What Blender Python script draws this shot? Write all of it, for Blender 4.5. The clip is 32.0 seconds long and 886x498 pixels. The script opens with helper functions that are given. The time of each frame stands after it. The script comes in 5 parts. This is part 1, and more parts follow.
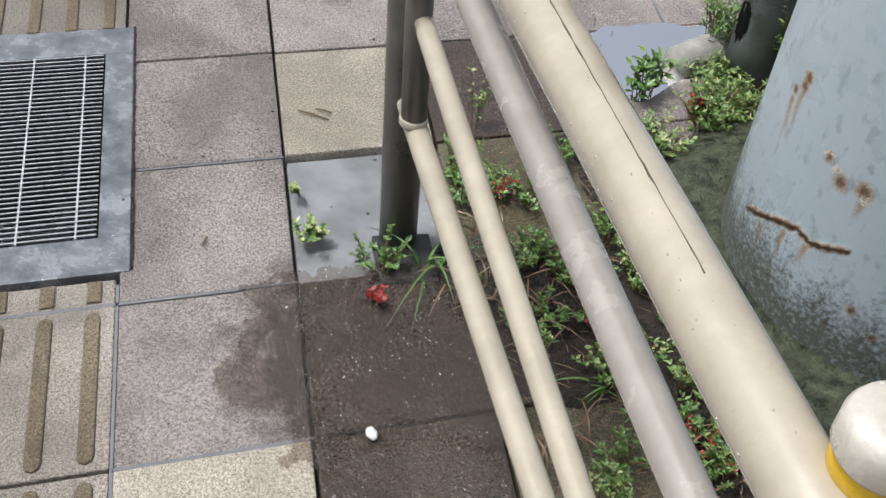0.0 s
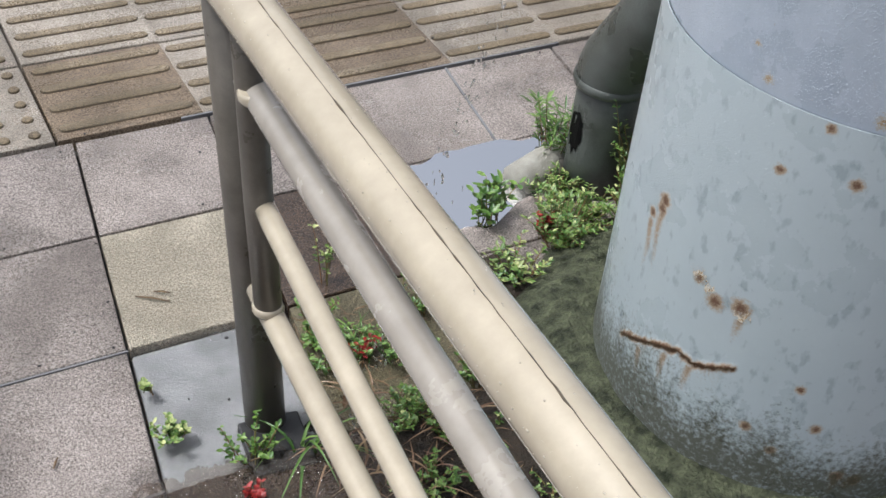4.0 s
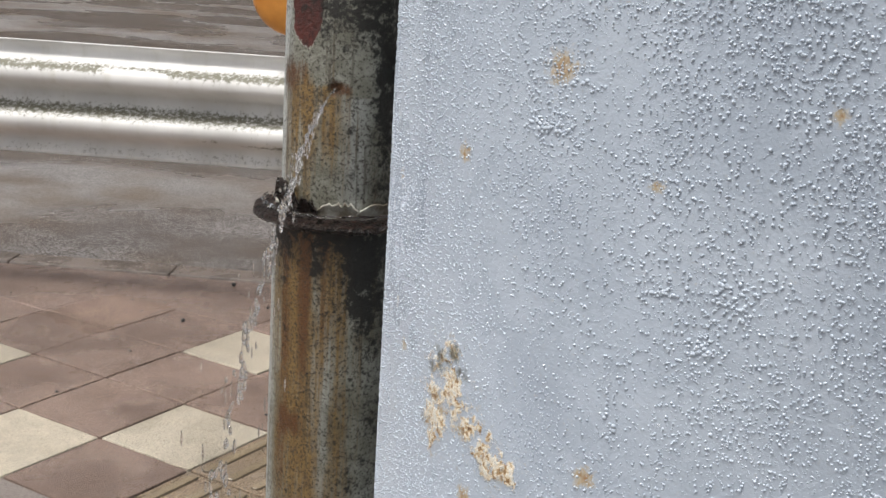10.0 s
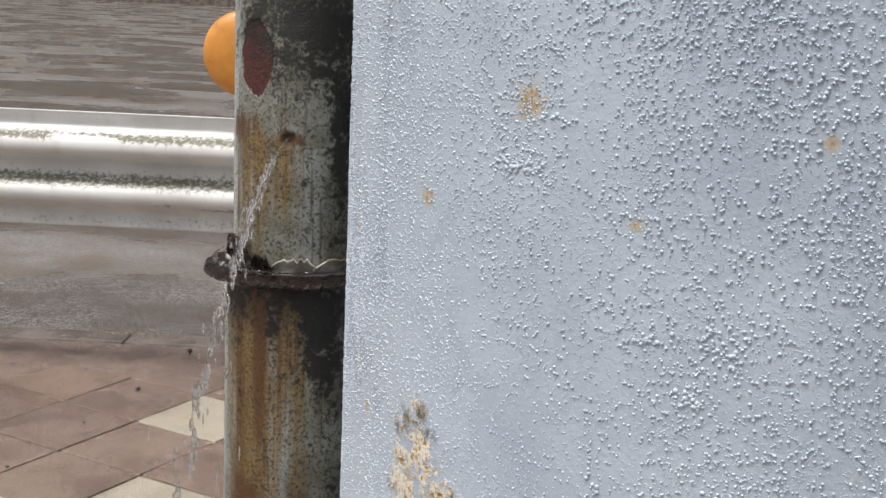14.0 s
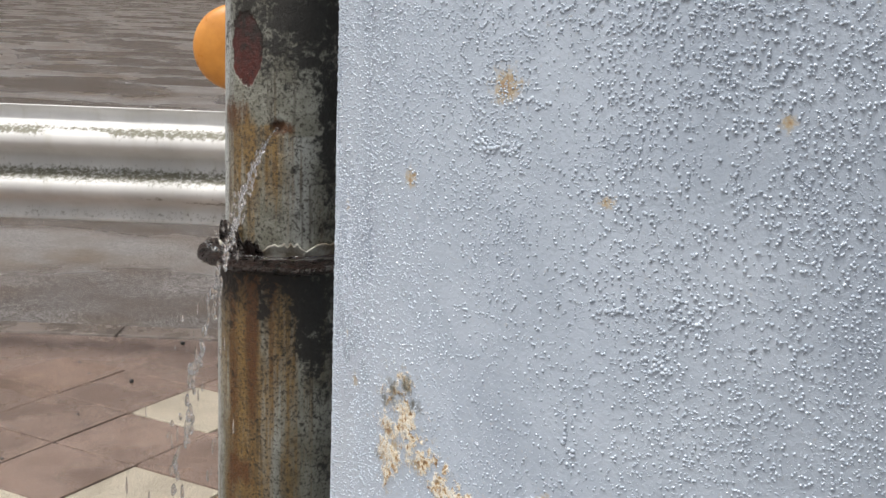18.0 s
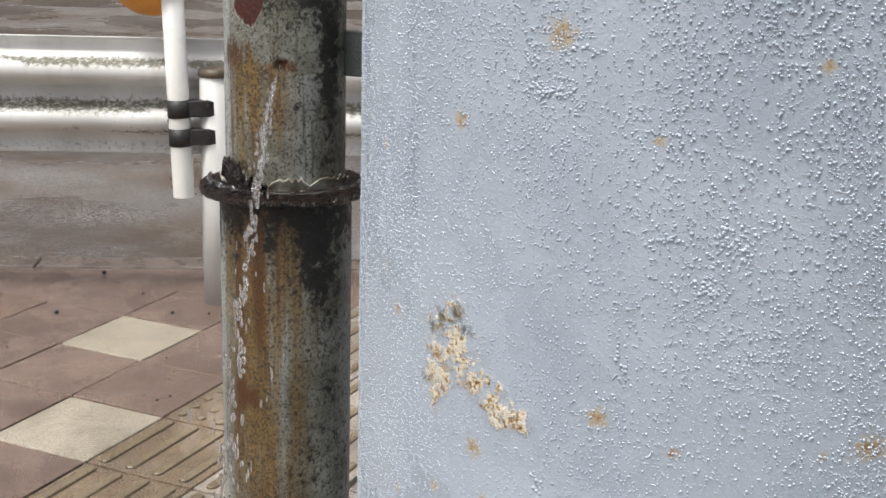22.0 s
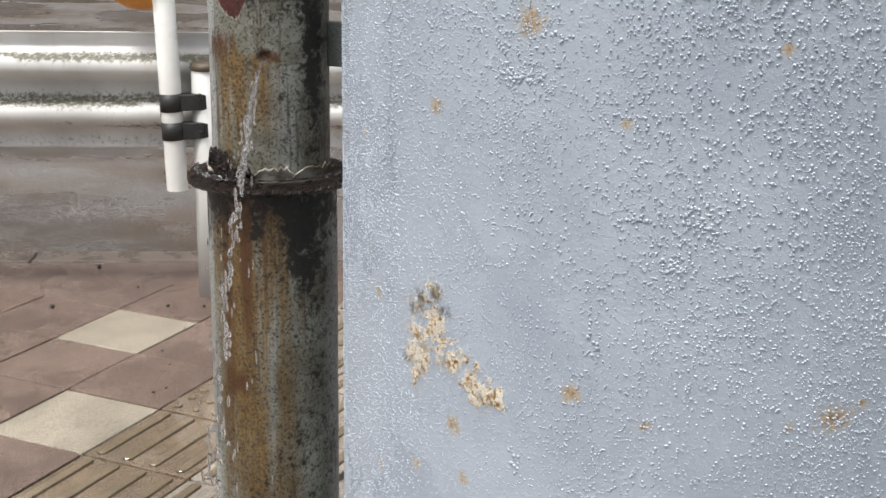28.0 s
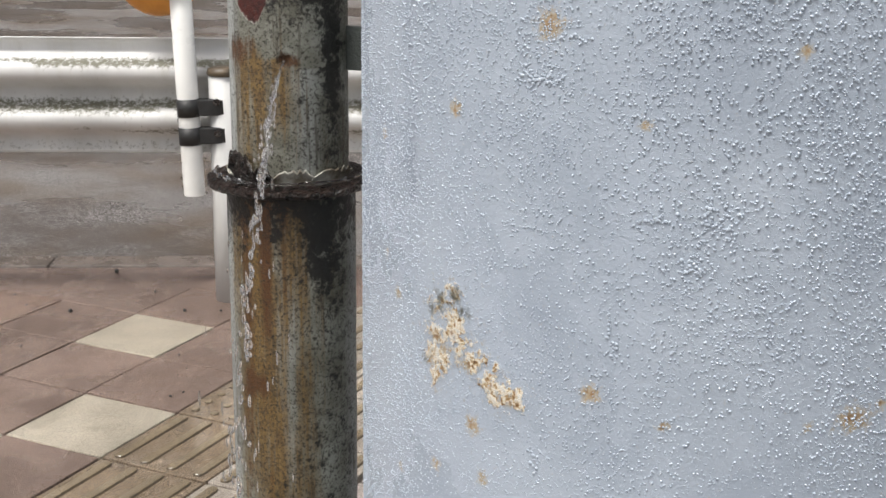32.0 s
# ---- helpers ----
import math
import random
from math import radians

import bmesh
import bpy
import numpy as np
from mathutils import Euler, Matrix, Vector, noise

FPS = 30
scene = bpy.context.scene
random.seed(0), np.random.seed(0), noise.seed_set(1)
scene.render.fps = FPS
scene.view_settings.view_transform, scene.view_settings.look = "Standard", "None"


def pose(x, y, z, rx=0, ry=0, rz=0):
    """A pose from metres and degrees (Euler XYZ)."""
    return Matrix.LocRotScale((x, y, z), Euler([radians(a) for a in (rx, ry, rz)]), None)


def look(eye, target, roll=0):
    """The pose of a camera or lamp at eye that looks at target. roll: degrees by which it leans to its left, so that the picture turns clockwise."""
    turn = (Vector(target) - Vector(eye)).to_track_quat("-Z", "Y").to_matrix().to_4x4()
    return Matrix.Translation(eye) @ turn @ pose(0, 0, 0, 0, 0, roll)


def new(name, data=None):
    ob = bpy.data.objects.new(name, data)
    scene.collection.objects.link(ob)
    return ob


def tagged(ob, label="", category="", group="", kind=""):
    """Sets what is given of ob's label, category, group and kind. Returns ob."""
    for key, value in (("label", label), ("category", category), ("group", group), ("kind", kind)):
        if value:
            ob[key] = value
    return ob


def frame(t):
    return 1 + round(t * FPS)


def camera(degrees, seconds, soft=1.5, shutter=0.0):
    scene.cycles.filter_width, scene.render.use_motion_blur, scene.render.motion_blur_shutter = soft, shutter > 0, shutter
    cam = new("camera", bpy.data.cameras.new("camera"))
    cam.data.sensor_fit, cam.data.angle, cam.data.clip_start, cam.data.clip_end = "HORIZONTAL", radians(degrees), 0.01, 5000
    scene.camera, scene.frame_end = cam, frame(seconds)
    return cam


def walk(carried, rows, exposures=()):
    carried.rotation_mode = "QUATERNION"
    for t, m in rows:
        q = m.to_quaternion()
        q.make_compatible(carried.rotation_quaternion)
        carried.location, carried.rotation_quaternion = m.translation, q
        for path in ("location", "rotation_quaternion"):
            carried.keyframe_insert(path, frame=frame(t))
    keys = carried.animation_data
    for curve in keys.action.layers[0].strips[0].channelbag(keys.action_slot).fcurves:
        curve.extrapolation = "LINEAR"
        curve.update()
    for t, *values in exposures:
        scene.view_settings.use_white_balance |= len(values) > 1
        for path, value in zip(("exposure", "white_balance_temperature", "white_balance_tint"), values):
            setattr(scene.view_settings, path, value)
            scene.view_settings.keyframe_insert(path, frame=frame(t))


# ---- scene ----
cam = camera(39.0, 32.0)
PATH = [
    (0, (-0.335, -1.939, 1.412), (0.209, -0.602, 0.028), 9.1),
    (0.5, (-0.336, -1.938, 1.409), (0.212, -0.601, 0.026), 9.2),
    (1, (-0.335, -1.935, 1.407), (0.217, -0.602, 0.022), 9.2),
    (1.5, (-0.333, -1.929, 1.408), (0.223, -0.603, 0.018), 9.3),
    (2, (-0.333, -1.926, 1.409), (0.225, -0.602, 0.017), 9.3),
    (2.5, (-0.335, -1.922, 1.41), (0.233, -0.596, 0.025), 9.0),
    (3, (-0.355, -1.914, 1.423), (0.26, -0.575, 0.07), 8.3),
    (3.5, (-0.351, -1.884, 1.431), (0.346, -0.532, 0.132), 7.2),
    (4, (-0.32, -1.776, 1.431), (0.49, -0.451, 0.171), 6.1),
    (4.5, (-0.278, -1.662, 1.442), (0.623, -0.381, 0.198), 5.2),
    (6.5, (-0.457, -1.574, 1.517), (0.827, -0.407, 0.522), 4.0),
    (7, (-0.289, -1.411, 1.421), (1.06, -0.272, 0.481), 3.1),
    (7.5, (-0.212, -1.33, 1.383), (1.187, -0.182, 0.532), 3.3),
    (8, (-0.093, -1.204, 1.33), (1.347, -0.064, 0.536), 3.3),
    (8.5, (-0.04, -1.157, 1.318), (1.444, -0.038, 0.581), 2.7),
    (9, (-0.012, -1.107, 1.312), (1.54, -0.039, 0.641), 2.5),
    (9.5, (0.004, -1.076, 1.311), (1.606, -0.038, 0.715), 2.7),
    (10, (0.051, -1.019, 1.292), (1.705, -0.011, 0.792), 3.6),
    (10.5, (0.085, -0.982, 1.279), (1.775, -0.003, 0.848), 3.7),
    (11, (0.094, -0.98, 1.274), (1.786, -0.001, 0.85), 3.3),
    (11.5, (0.095, -0.983, 1.273), (1.784, -0.002, 0.842), 2.9),
    (12, (0.087, -0.988, 1.276), (1.779, -0.011, 0.85), 2.4),
    (12.5, (0.093, -0.987, 1.274), (1.793, -0.018, 0.86), 2.7),
    (13, (0.089, -0.993, 1.277), (1.793, -0.03, 0.868), 2.5),
    (13.5, (0.097, -0.989, 1.273), (1.803, -0.027, 0.868), 2.7),
    (14, (0.091, -0.992, 1.274), (1.795, -0.026, 0.872), 2.5),
    (14.5, (0.089, -0.992, 1.272), (1.791, -0.019, 0.877), 2.5),
    (16.5, (0.078, -1.01, 1.27), (1.775, -0.036, 0.853), 1.7),
    (17, (0.078, -1.01, 1.269), (1.786, -0.054, 0.857), 2.0),
    (17.5, (0.076, -1.008, 1.269), (1.791, -0.061, 0.864), 2.1),
    (18, (0.063, -1.014, 1.273), (1.772, -0.061, 0.861), 2.1),
    (18.5, (0.068, -1.003, 1.274), (1.772, -0.049, 0.841), 2.2),
    (19, (0.095, -1.013, 1.278), (1.781, -0.038, 0.825), 2.3),
    (19.5, (0.064, -0.966, 1.274), (1.761, -0.011, 0.821), 2.4),
    (20, (0.05, -0.931, 1.268), (1.788, -0.053, 0.811), 2.1),
    (20.5, (0.051, -0.92, 1.267), (1.82, -0.108, 0.807), 1.9),
    (21, (0.032, -0.924, 1.273), (1.8, -0.126, 0.789), 1.6),
    (21.5, (0.002, -0.935, 1.283), (1.763, -0.141, 0.765), 1.6),
    (22, (-0.025, -0.952, 1.293), (1.735, -0.167, 0.758), 1.7),
    (22.5, (-0.032, -0.956, 1.294), (1.734, -0.188, 0.754), 1.8),
    (23, (-0.033, -0.958, 1.294), (1.734, -0.197, 0.746), 1.7),
    (23.5, (-0.038, -0.965, 1.294), (1.723, -0.198, 0.738), 1.7),
    (24, (-0.043, -0.971, 1.295), (1.715, -0.2, 0.734), 1.6),
    (24.5, (-0.044, -0.976, 1.296), (1.714, -0.203, 0.737), 1.6),
    (25, (-0.043, -0.977, 1.295), (1.717, -0.206, 0.739), 1.6),
    (25.5, (-0.04, -0.976, 1.295), (1.72, -0.206, 0.738), 1.5),
    (27.5, (-0.045, -0.975, 1.294), (1.714, -0.2, 0.741), 1.3),
    (28, (-0.041, -0.973, 1.294), (1.718, -0.194, 0.746), 1.0),
    (28.5, (-0.041, -0.972, 1.295), (1.718, -0.191, 0.753), 1.0),
    (29, (-0.038, -0.972, 1.294), (1.722, -0.189, 0.756), 1.0),
    (29.5, (-0.038, -0.973, 1.294), (1.721, -0.19, 0.754), 1.1),
    (30, (-0.042, -0.974, 1.294), (1.716, -0.189, 0.753), 1.2),
    (30.5, (-0.045, -0.973, 1.293), (1.713, -0.186, 0.756), 1.2),
    (31, (-0.045, -0.974, 1.294), (1.711, -0.181, 0.759), 1.0),
    (31.5, (-0.048, -0.973, 1.294), (1.706, -0.174, 0.759), 1.0),
    (32, (-0.048, -0.973, 1.293), (1.703, -0.171, 0.753), 0.8),
]
walk(cam, [(t, look(eye, target, roll)) for t, eye, target, roll in PATH], [(0, 0.24, 6150, 10), (4, 0.30, 6200, 10), (7, 0.45, 6620, 10), (32, 0.46, 6620, 10)])

# ---- daylight: overcast, raining ----
world = bpy.data.worlds.new("overcast_sky")
scene.world = world
world.use_nodes = True
wn = world.node_tree
sky = wn.nodes.new("ShaderNodeTexSky")
sky.sky_type = "NISHITA"
sky.sun_disc = False
sky.sun_elevation, sky.sun_rotation = radians(66), radians(293)
sky.air_density, sky.dust_density, sky.ozone_density = 1.0, 6.0, 1.0
grey = wn.nodes.new("ShaderNodeHueSaturation")
grey.inputs["Saturation"].default_value = 0.42
wn.links.new(sky.outputs[0], grey.inputs["Color"])
wn.links.new(grey.outputs[0], wn.nodes["Background"].inputs[0])
wn.nodes["Background"].inputs[1].default_value = 0.122
sun_data = bpy.data.lights.new("sun", "SUN")
sun_data.energy, sun_data.angle, sun_data.color = 1.9, radians(11), (1.0, 0.99, 0.97)
sun = new("sun", sun_data)
sun.matrix_world = look((-4.9, 2.1, 12.2), (0, 0, 0))


# ---- material helpers ----
class Nodes:
    def __init__(self, name):
        self.mat = bpy.data.materials.new(name)
        self.mat.use_nodes = True
        self.tree = self.mat.node_tree
        self.bsdf = self.tree.nodes["Principled BSDF"]
        self.pos = None

    def link(self, a, b):
        self.tree.links.new(a, b)

    def put(self, socket, value):
        if isinstance(value, bpy.types.NodeSocket):
            self.link(value, socket)
        elif isinstance(value, tuple) and len(value) == 3 and socket.type == "RGBA":
            socket.default_value = (*value, 1)
        else:
            socket.default_value = value

    def where(self, scale=(1, 1, 1), world=True):
        if world:
            g = self.tree.nodes.new("ShaderNodeNewGeometry").outputs["Position"]
        else:
            g = self.tree.nodes.new("ShaderNodeTexCoord").outputs["Object"]
        m = self.tree.nodes.new("ShaderNodeMapping")
        self.link(g, m.inputs[0])
        m.inputs["Scale"].default_value = scale
        return m.outputs[0]

    def noise(self, at, scale, detail=4.0, rough=0.55, distort=0.0):
        n = self.tree.nodes.new("ShaderNodeTexNoise")
        self.link(at, n.inputs["Vector"])
        n.inputs["Scale"].default_value, n.inputs["Detail"].default_value = scale, detail
        n.inputs["Roughness"].default_value, n.inputs["Distortion"].default_value = rough, distort
        return n.outputs["Fac"]

    def cells(self, at, scale, feature="F1"):
        n = self.tree.nodes.new("ShaderNodeTexVoronoi")
        n.feature = feature
        self.link(at, n.inputs["Vector"])
        n.inputs["Scale"].default_value = scale
        return n.outputs["Distance"]

    def ramp(self, fac, *stops):
        r = self.tree.nodes.new("ShaderNodeValToRGB")
        self.link(fac, r.inputs[0])
        e = r.color_ramp.elements
        while len(e) < len(stops):
            e.new(0.5)
        for el, (p, c) in zip(e, stops):
            el.position = p
            el.color = (*c, 1) if isinstance(c, tuple) else (c, c, c, 1)
        return r.outputs[0]

    def mix(self, fac, a, b, mode="MIX"):
        m = self.tree.nodes.new("ShaderNodeMix")
        m.data_type, m.blend_type = "RGBA", mode
        self.put(m.inputs[0], fac)
        self.put(m.inputs[6], a)
        self.put(m.inputs[7], b)
        return m.outputs[2]

    def math(self, op, a, b=0.0):
        m = self.tree.nodes.new("ShaderNodeMath")
        m.operation, m.use_clamp = op, False
        self.put(m.inputs[0], a)
        self.put(m.inputs[1], b)
        return m.outputs[0]

    def span(self, v, lo, hi, a=0.0, b=1.0):
        m = self.tree.nodes.new("ShaderNodeMapRange")
        for k, x in enumerate((v, lo, hi, a, b)):
            self.put(m.inputs[k], x)
        return m.outputs[0]

    def attribute(self, name):
        a = self.tree.nodes.new("ShaderNodeAttribute")
        a.attribute_name = name
        return a.outputs["Fac"]

    def each(self):
        return self.tree.nodes.new("ShaderNodeObjectInfo").outputs["Random"]

    def bump(self, height, strength, distance, after=None):
        b = self.tree.nodes.new("ShaderNodeBump")
        self.link(height, b.inputs["Height"])
        b.inputs["Strength"].default_value, b.inputs["Distance"].default_value = strength, distance
        if after:
            self.link(after, b.inputs["Normal"])
        return b.outputs[0]

    def done(self, color, rough=0.5, metal=0.0, normal=None, spec=0.5, **more):
        s = self.bsdf.inputs
        self.put(s["Base Color"], color)
        self.put(s["Roughness"], rough)
        self.put(s["Metallic"], metal)
        self.put(s["Specular IOR Level"], spec)
        if normal:
            self.link(normal, s["Normal"])
        for k, v in more.items():
            self.put(s[k.replace("_", " ").title() if k != "ior" else "IOR"], v)
        return self.mat


def paver_material(name, light, dark, wet=(0.12, 0.5), film=(0.9, 0.15, 0.10), soak=None, ripple=0.0):
    n = Nodes(name)
    w = n.where()
    grain = n.noise(w, 230, 4, 0.75)
    fine = n.noise(w, 640, 2, 0.6)
    pits = n.cells(w, 330)
    blotch = n.noise(w, 9, 5, 0.6)
    c = n.mix(n.span(grain, 0.38, 0.60), tuple(v * 0.6 for v in dark), light)
    c = n.mix(n.span(fine, 0.52, 0.68, 0, 0.75), c, tuple(min(1, v * 1.5) for v in light))
    c = n.mix(n.span(fine, 0.32, 0.46, 0.8, 0), c, tuple(v * 0.3 for v in dark))
    c = n.mix(n.span(blotch, 0.45, 0.75, 0, 0.5), c, tuple(v * 0.6 for v in dark))
    c = n.mix(1.0, c, n.ramp(n.span(n.each(), 0, 1, 0.8, 1.0), (0.0, 0.0), (1.0, 1.0)), "MULTIPLY")
    if soak:
        far = n.tree.nodes.new("ShaderNodeVectorMath")
        far.operation = "DISTANCE"
        n.link(w, far.inputs[0])
        far.inputs[1].default_value = soak[:3]
        d = n.math("ADD", far.outputs["Value"], n.span(n.noise(w, 22, 5, 0.65), 0.3, 0.7, -0.05, 0.05))
        c = n.mix(n.span(d, soak[3] * 0.70, soak[3] * 1.1, 0.92, 0), c, tuple(v * 0.3 for v in dark))
    h = n.math("ADD", n.math("ADD", grain, n.math("MULTIPLY", fine, 0.5)), n.math("MULTIPLY", pits, 0.5))
    damp = n.noise(w, 2.6, 4, 0.6)
    r = n.math("ADD", n.span(damp, 0.40, 0.60, *wet), n.span(grain, 0.3, 0.7, -0.08, 0.10))
    k = n.bump(h, 0.9, 0.007)
    n.link(n.span(damp, 0.40, 0.58, 0.55, 1.0), k.node.inputs["Strength"])
    if ripple:
        rings = n.noise(w, 60, 2, 0.5, 1.5)
        n.link(n.bump(rings, ripple, 0.006), n.bsdf.inputs["Coat Normal"])
    return n.done(c, r, normal=k, spec=0.5, coat_weight=n.span(damp, 0.38, 0.6, film[0], film[1]), coat_roughness=film[2])


# Near taupe is greyer than the far brown: sky sheen put into colour.
M_TAUPE = paver_material("wet_taupe_paver", (0.53, 0.46, 0.415), (0.26, 0.22, 0.197), (0.06, 0.42), soak=(0.08, -0.78, 0, 0.25))
M_BROWN = paver_material("wet_brown_paver", (0.37, 0.265, 0.212), (0.19, 0.13, 0.102), (0.08, 0.42), (0.38, 0.08, 0.12))
M_CREAM = paver_material("cream_paver", (0.71, 0.63, 0.50), (0.42, 0.355, 0.255), (0.3, 0.65))
M_TACTILE = paver_material("beige_tactile_paver", (0.63, 0.555, 0.465), (0.40, 0.34, 0.27), (0.12, 0.45))
M_MOSSY = paver_material("mossy_aggregate_paver", (0.30, 0.255, 0.15), (0.09, 0.08, 0.04), (0.2, 0.6))
M_SOAKED = paver_material("soaked_dark_brown_paver", (0.17, 0.11, 0.072), (0.07, 0.046, 0.03), (0.05, 0.3), (1.0, 1.0, 0.03))
M_DROWNED = paver_material("drowned_dark_paver", (0.12, 0.082, 0.055), (0.03, 0.02, 0.013), (0.2, 0.5), (0.7, 0.4, 0.12), ripple=0.9)
M_STAINED = paver_material("brown_stained_tactile_paver", (0.42, 0.315, 0.21), (0.22, 0.155, 0.095), (0.06, 0.3), (1.0, 0.7, 0.05))
M_BAR = paver_material("ochre_worn_bar", (0.41, 0.32, 0.20), (0.21, 0.155, 0.09), (0.2, 0.5))


def simple(name, light, dark, rough=(0.4, 0.7), scale=30, bump=0.3, depth=0.003, metal=0.0, fine=300):
    n = Nodes(name)
    w = n.where()
    a, b = n.noise(w, scale, 5, 0.6), n.noise(w, fine, 3, 0.6)
    c = n.mix(n.span(a, 0.35, 0.68), dark, light)
    c = n.mix(n.span(b, 0.4, 0.8, 0, 0.35), c, dark)
    return n.done(c, n.span(a, 0.3, 0.7, *rough), metal, n.bump(n.math("ADD", a, b), bump, depth))


M_GROUT = simple("dark_wet_grout", (0.075, 0.07, 0.062), (0.03, 0.028, 0.025))


def asphalt(name):
    n = Nodes(name)
    w = n.where()
    long = n.where((1, 0.8, 1))
    wide = n.noise(long, 0.8, 5, 0.55, 0.5)
    stone = n.noise(w, 120, 3, 0.7)
    c = n.mix(n.span(stone, 0.35, 0.65), (0.035, 0.033, 0.032), (0.31, 0.292, 0.28))
    c = n.mix(n.span(n.noise(long, 1.7, 4, 0.6), 0.42, 0.62, 0, 0.75), c, (0.10, 0.072, 0.048))
    c = n.mix(n.span(n.noise(w, 150, 3, 0.7), 0.60, 0.68, 0, 0.7), c, (0.46, 0.44, 0.42))
    c = n.mix(1.0, c, n.ramp(n.span(wide, 0.40, 0.58), (0.0, 0.7), (1.0, 1.0)), "MULTIPLY")
    r = n.span(wide, 0.42, 0.60, 0.10, 0.45)
    k = n.bump(stone, 0.6, 0.004)
    n.link(n.span(wide, 0.42, 0.60, 0.12, 0.7), n.tree.nodes["Bump"].inputs["Strength"])
    return n.done(c, r, normal=k, coat_weight=n.span(wide, 0.38, 0.52, 0.35, 0.0), coat_roughness=0.12)


M_ASPHALT = asphalt("wet_asphalt")
# Dark brown for dirt, and for shade painted on the bar sides.
M_EDGE = simple("dirt_and_shade_edge", (0.13, 0.095, 0.055), (0.06, 0.045, 0.03), (0.3, 0.6), 60)
M_SLAB = simple("drowned_grey_slab", (0.29, 0.295, 0.30), (0.16, 0.162, 0.165), (0.3, 0.6), 14)
M_KERB = simple("wet_kerb_concrete", (0.22, 0.18, 0.155), (0.09, 0.075, 0.062), (0.08, 0.5), 5, 0.5, 0.004)
M_PALE = simple("pale_concrete", (0.44, 0.43, 0.38), (0.27, 0.26, 0.22), (0.3, 0.6), 22, 0.6, 0.004)
M_PLINTH = simple("mossy_concrete", (0.135, 0.15, 0.085), (0.02, 0.026, 0.012), (0.35, 0.8), 40, 1.0, 0.014, 0, 170)
M_SOIL = simple("wet_dark_soil", (0.075, 0.055, 0.038), (0.022, 0.017, 0.012), (0.35, 0.8), 30, 1.0, 0.012, 0, 220)
M_STEEL = simple("wet_steel_frame", (0.33, 0.345, 0.365), (0.12, 0.13, 0.14), (0.03, 0.42), 17, 0.5, 0.003, 0.3, 140)
M_GRATE = simple("galvanised_grating", (0.66, 0.67, 0.67), (0.48, 0.49, 0.49), (0.2, 0.4), 40, 0.2, 0.001, 0.4)
# Shade inside openings, put into a near-black colour with little sheen.
M_DARK = simple("opening_shade", (0.008, 0.008, 0.008), (0.003, 0.003, 0.003))
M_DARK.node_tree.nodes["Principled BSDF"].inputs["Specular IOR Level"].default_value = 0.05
M_SILT = simple("silty_water_in_joint", (0.24, 0.24, 0.245), (0.16, 0.16, 0.165), (0.05, 0.15), 12, 0.0)
M_RAIL = simple("beige_rail_paint", (0.53, 0.465, 0.355), (0.43, 0.375, 0.283), (0.12, 0.26), 14, 0.16, 0.002, 0, 90)
M_RAIL_GREY = simple("taupe_rail_paint", (0.42, 0.385, 0.335), (0.33, 0.30, 0.26), (0.16, 0.32), 14, 0.12, 0.002, 0, 90)
for m in (M_RAIL, M_RAIL_GREY):
    m.node_tree.nodes["Principled BSDF"].inputs["Coat Weight"].default_value = 1.0
    m.node_tree.nodes["Principled BSDF"].inputs["Coat Roughness"].default_value = 0.07
M_POST = simple("grey_brown_post_paint", (0.145, 0.13, 0.11), (0.09, 0.08, 0.066), (0.25, 0.45), 18, 0.2, 0.002)
M_WHITE = simple("white_guard_paint", (0.84, 0.84, 0.81), (0.72, 0.72, 0.69), (0.2, 0.4), 5, 0.1, 0.002)
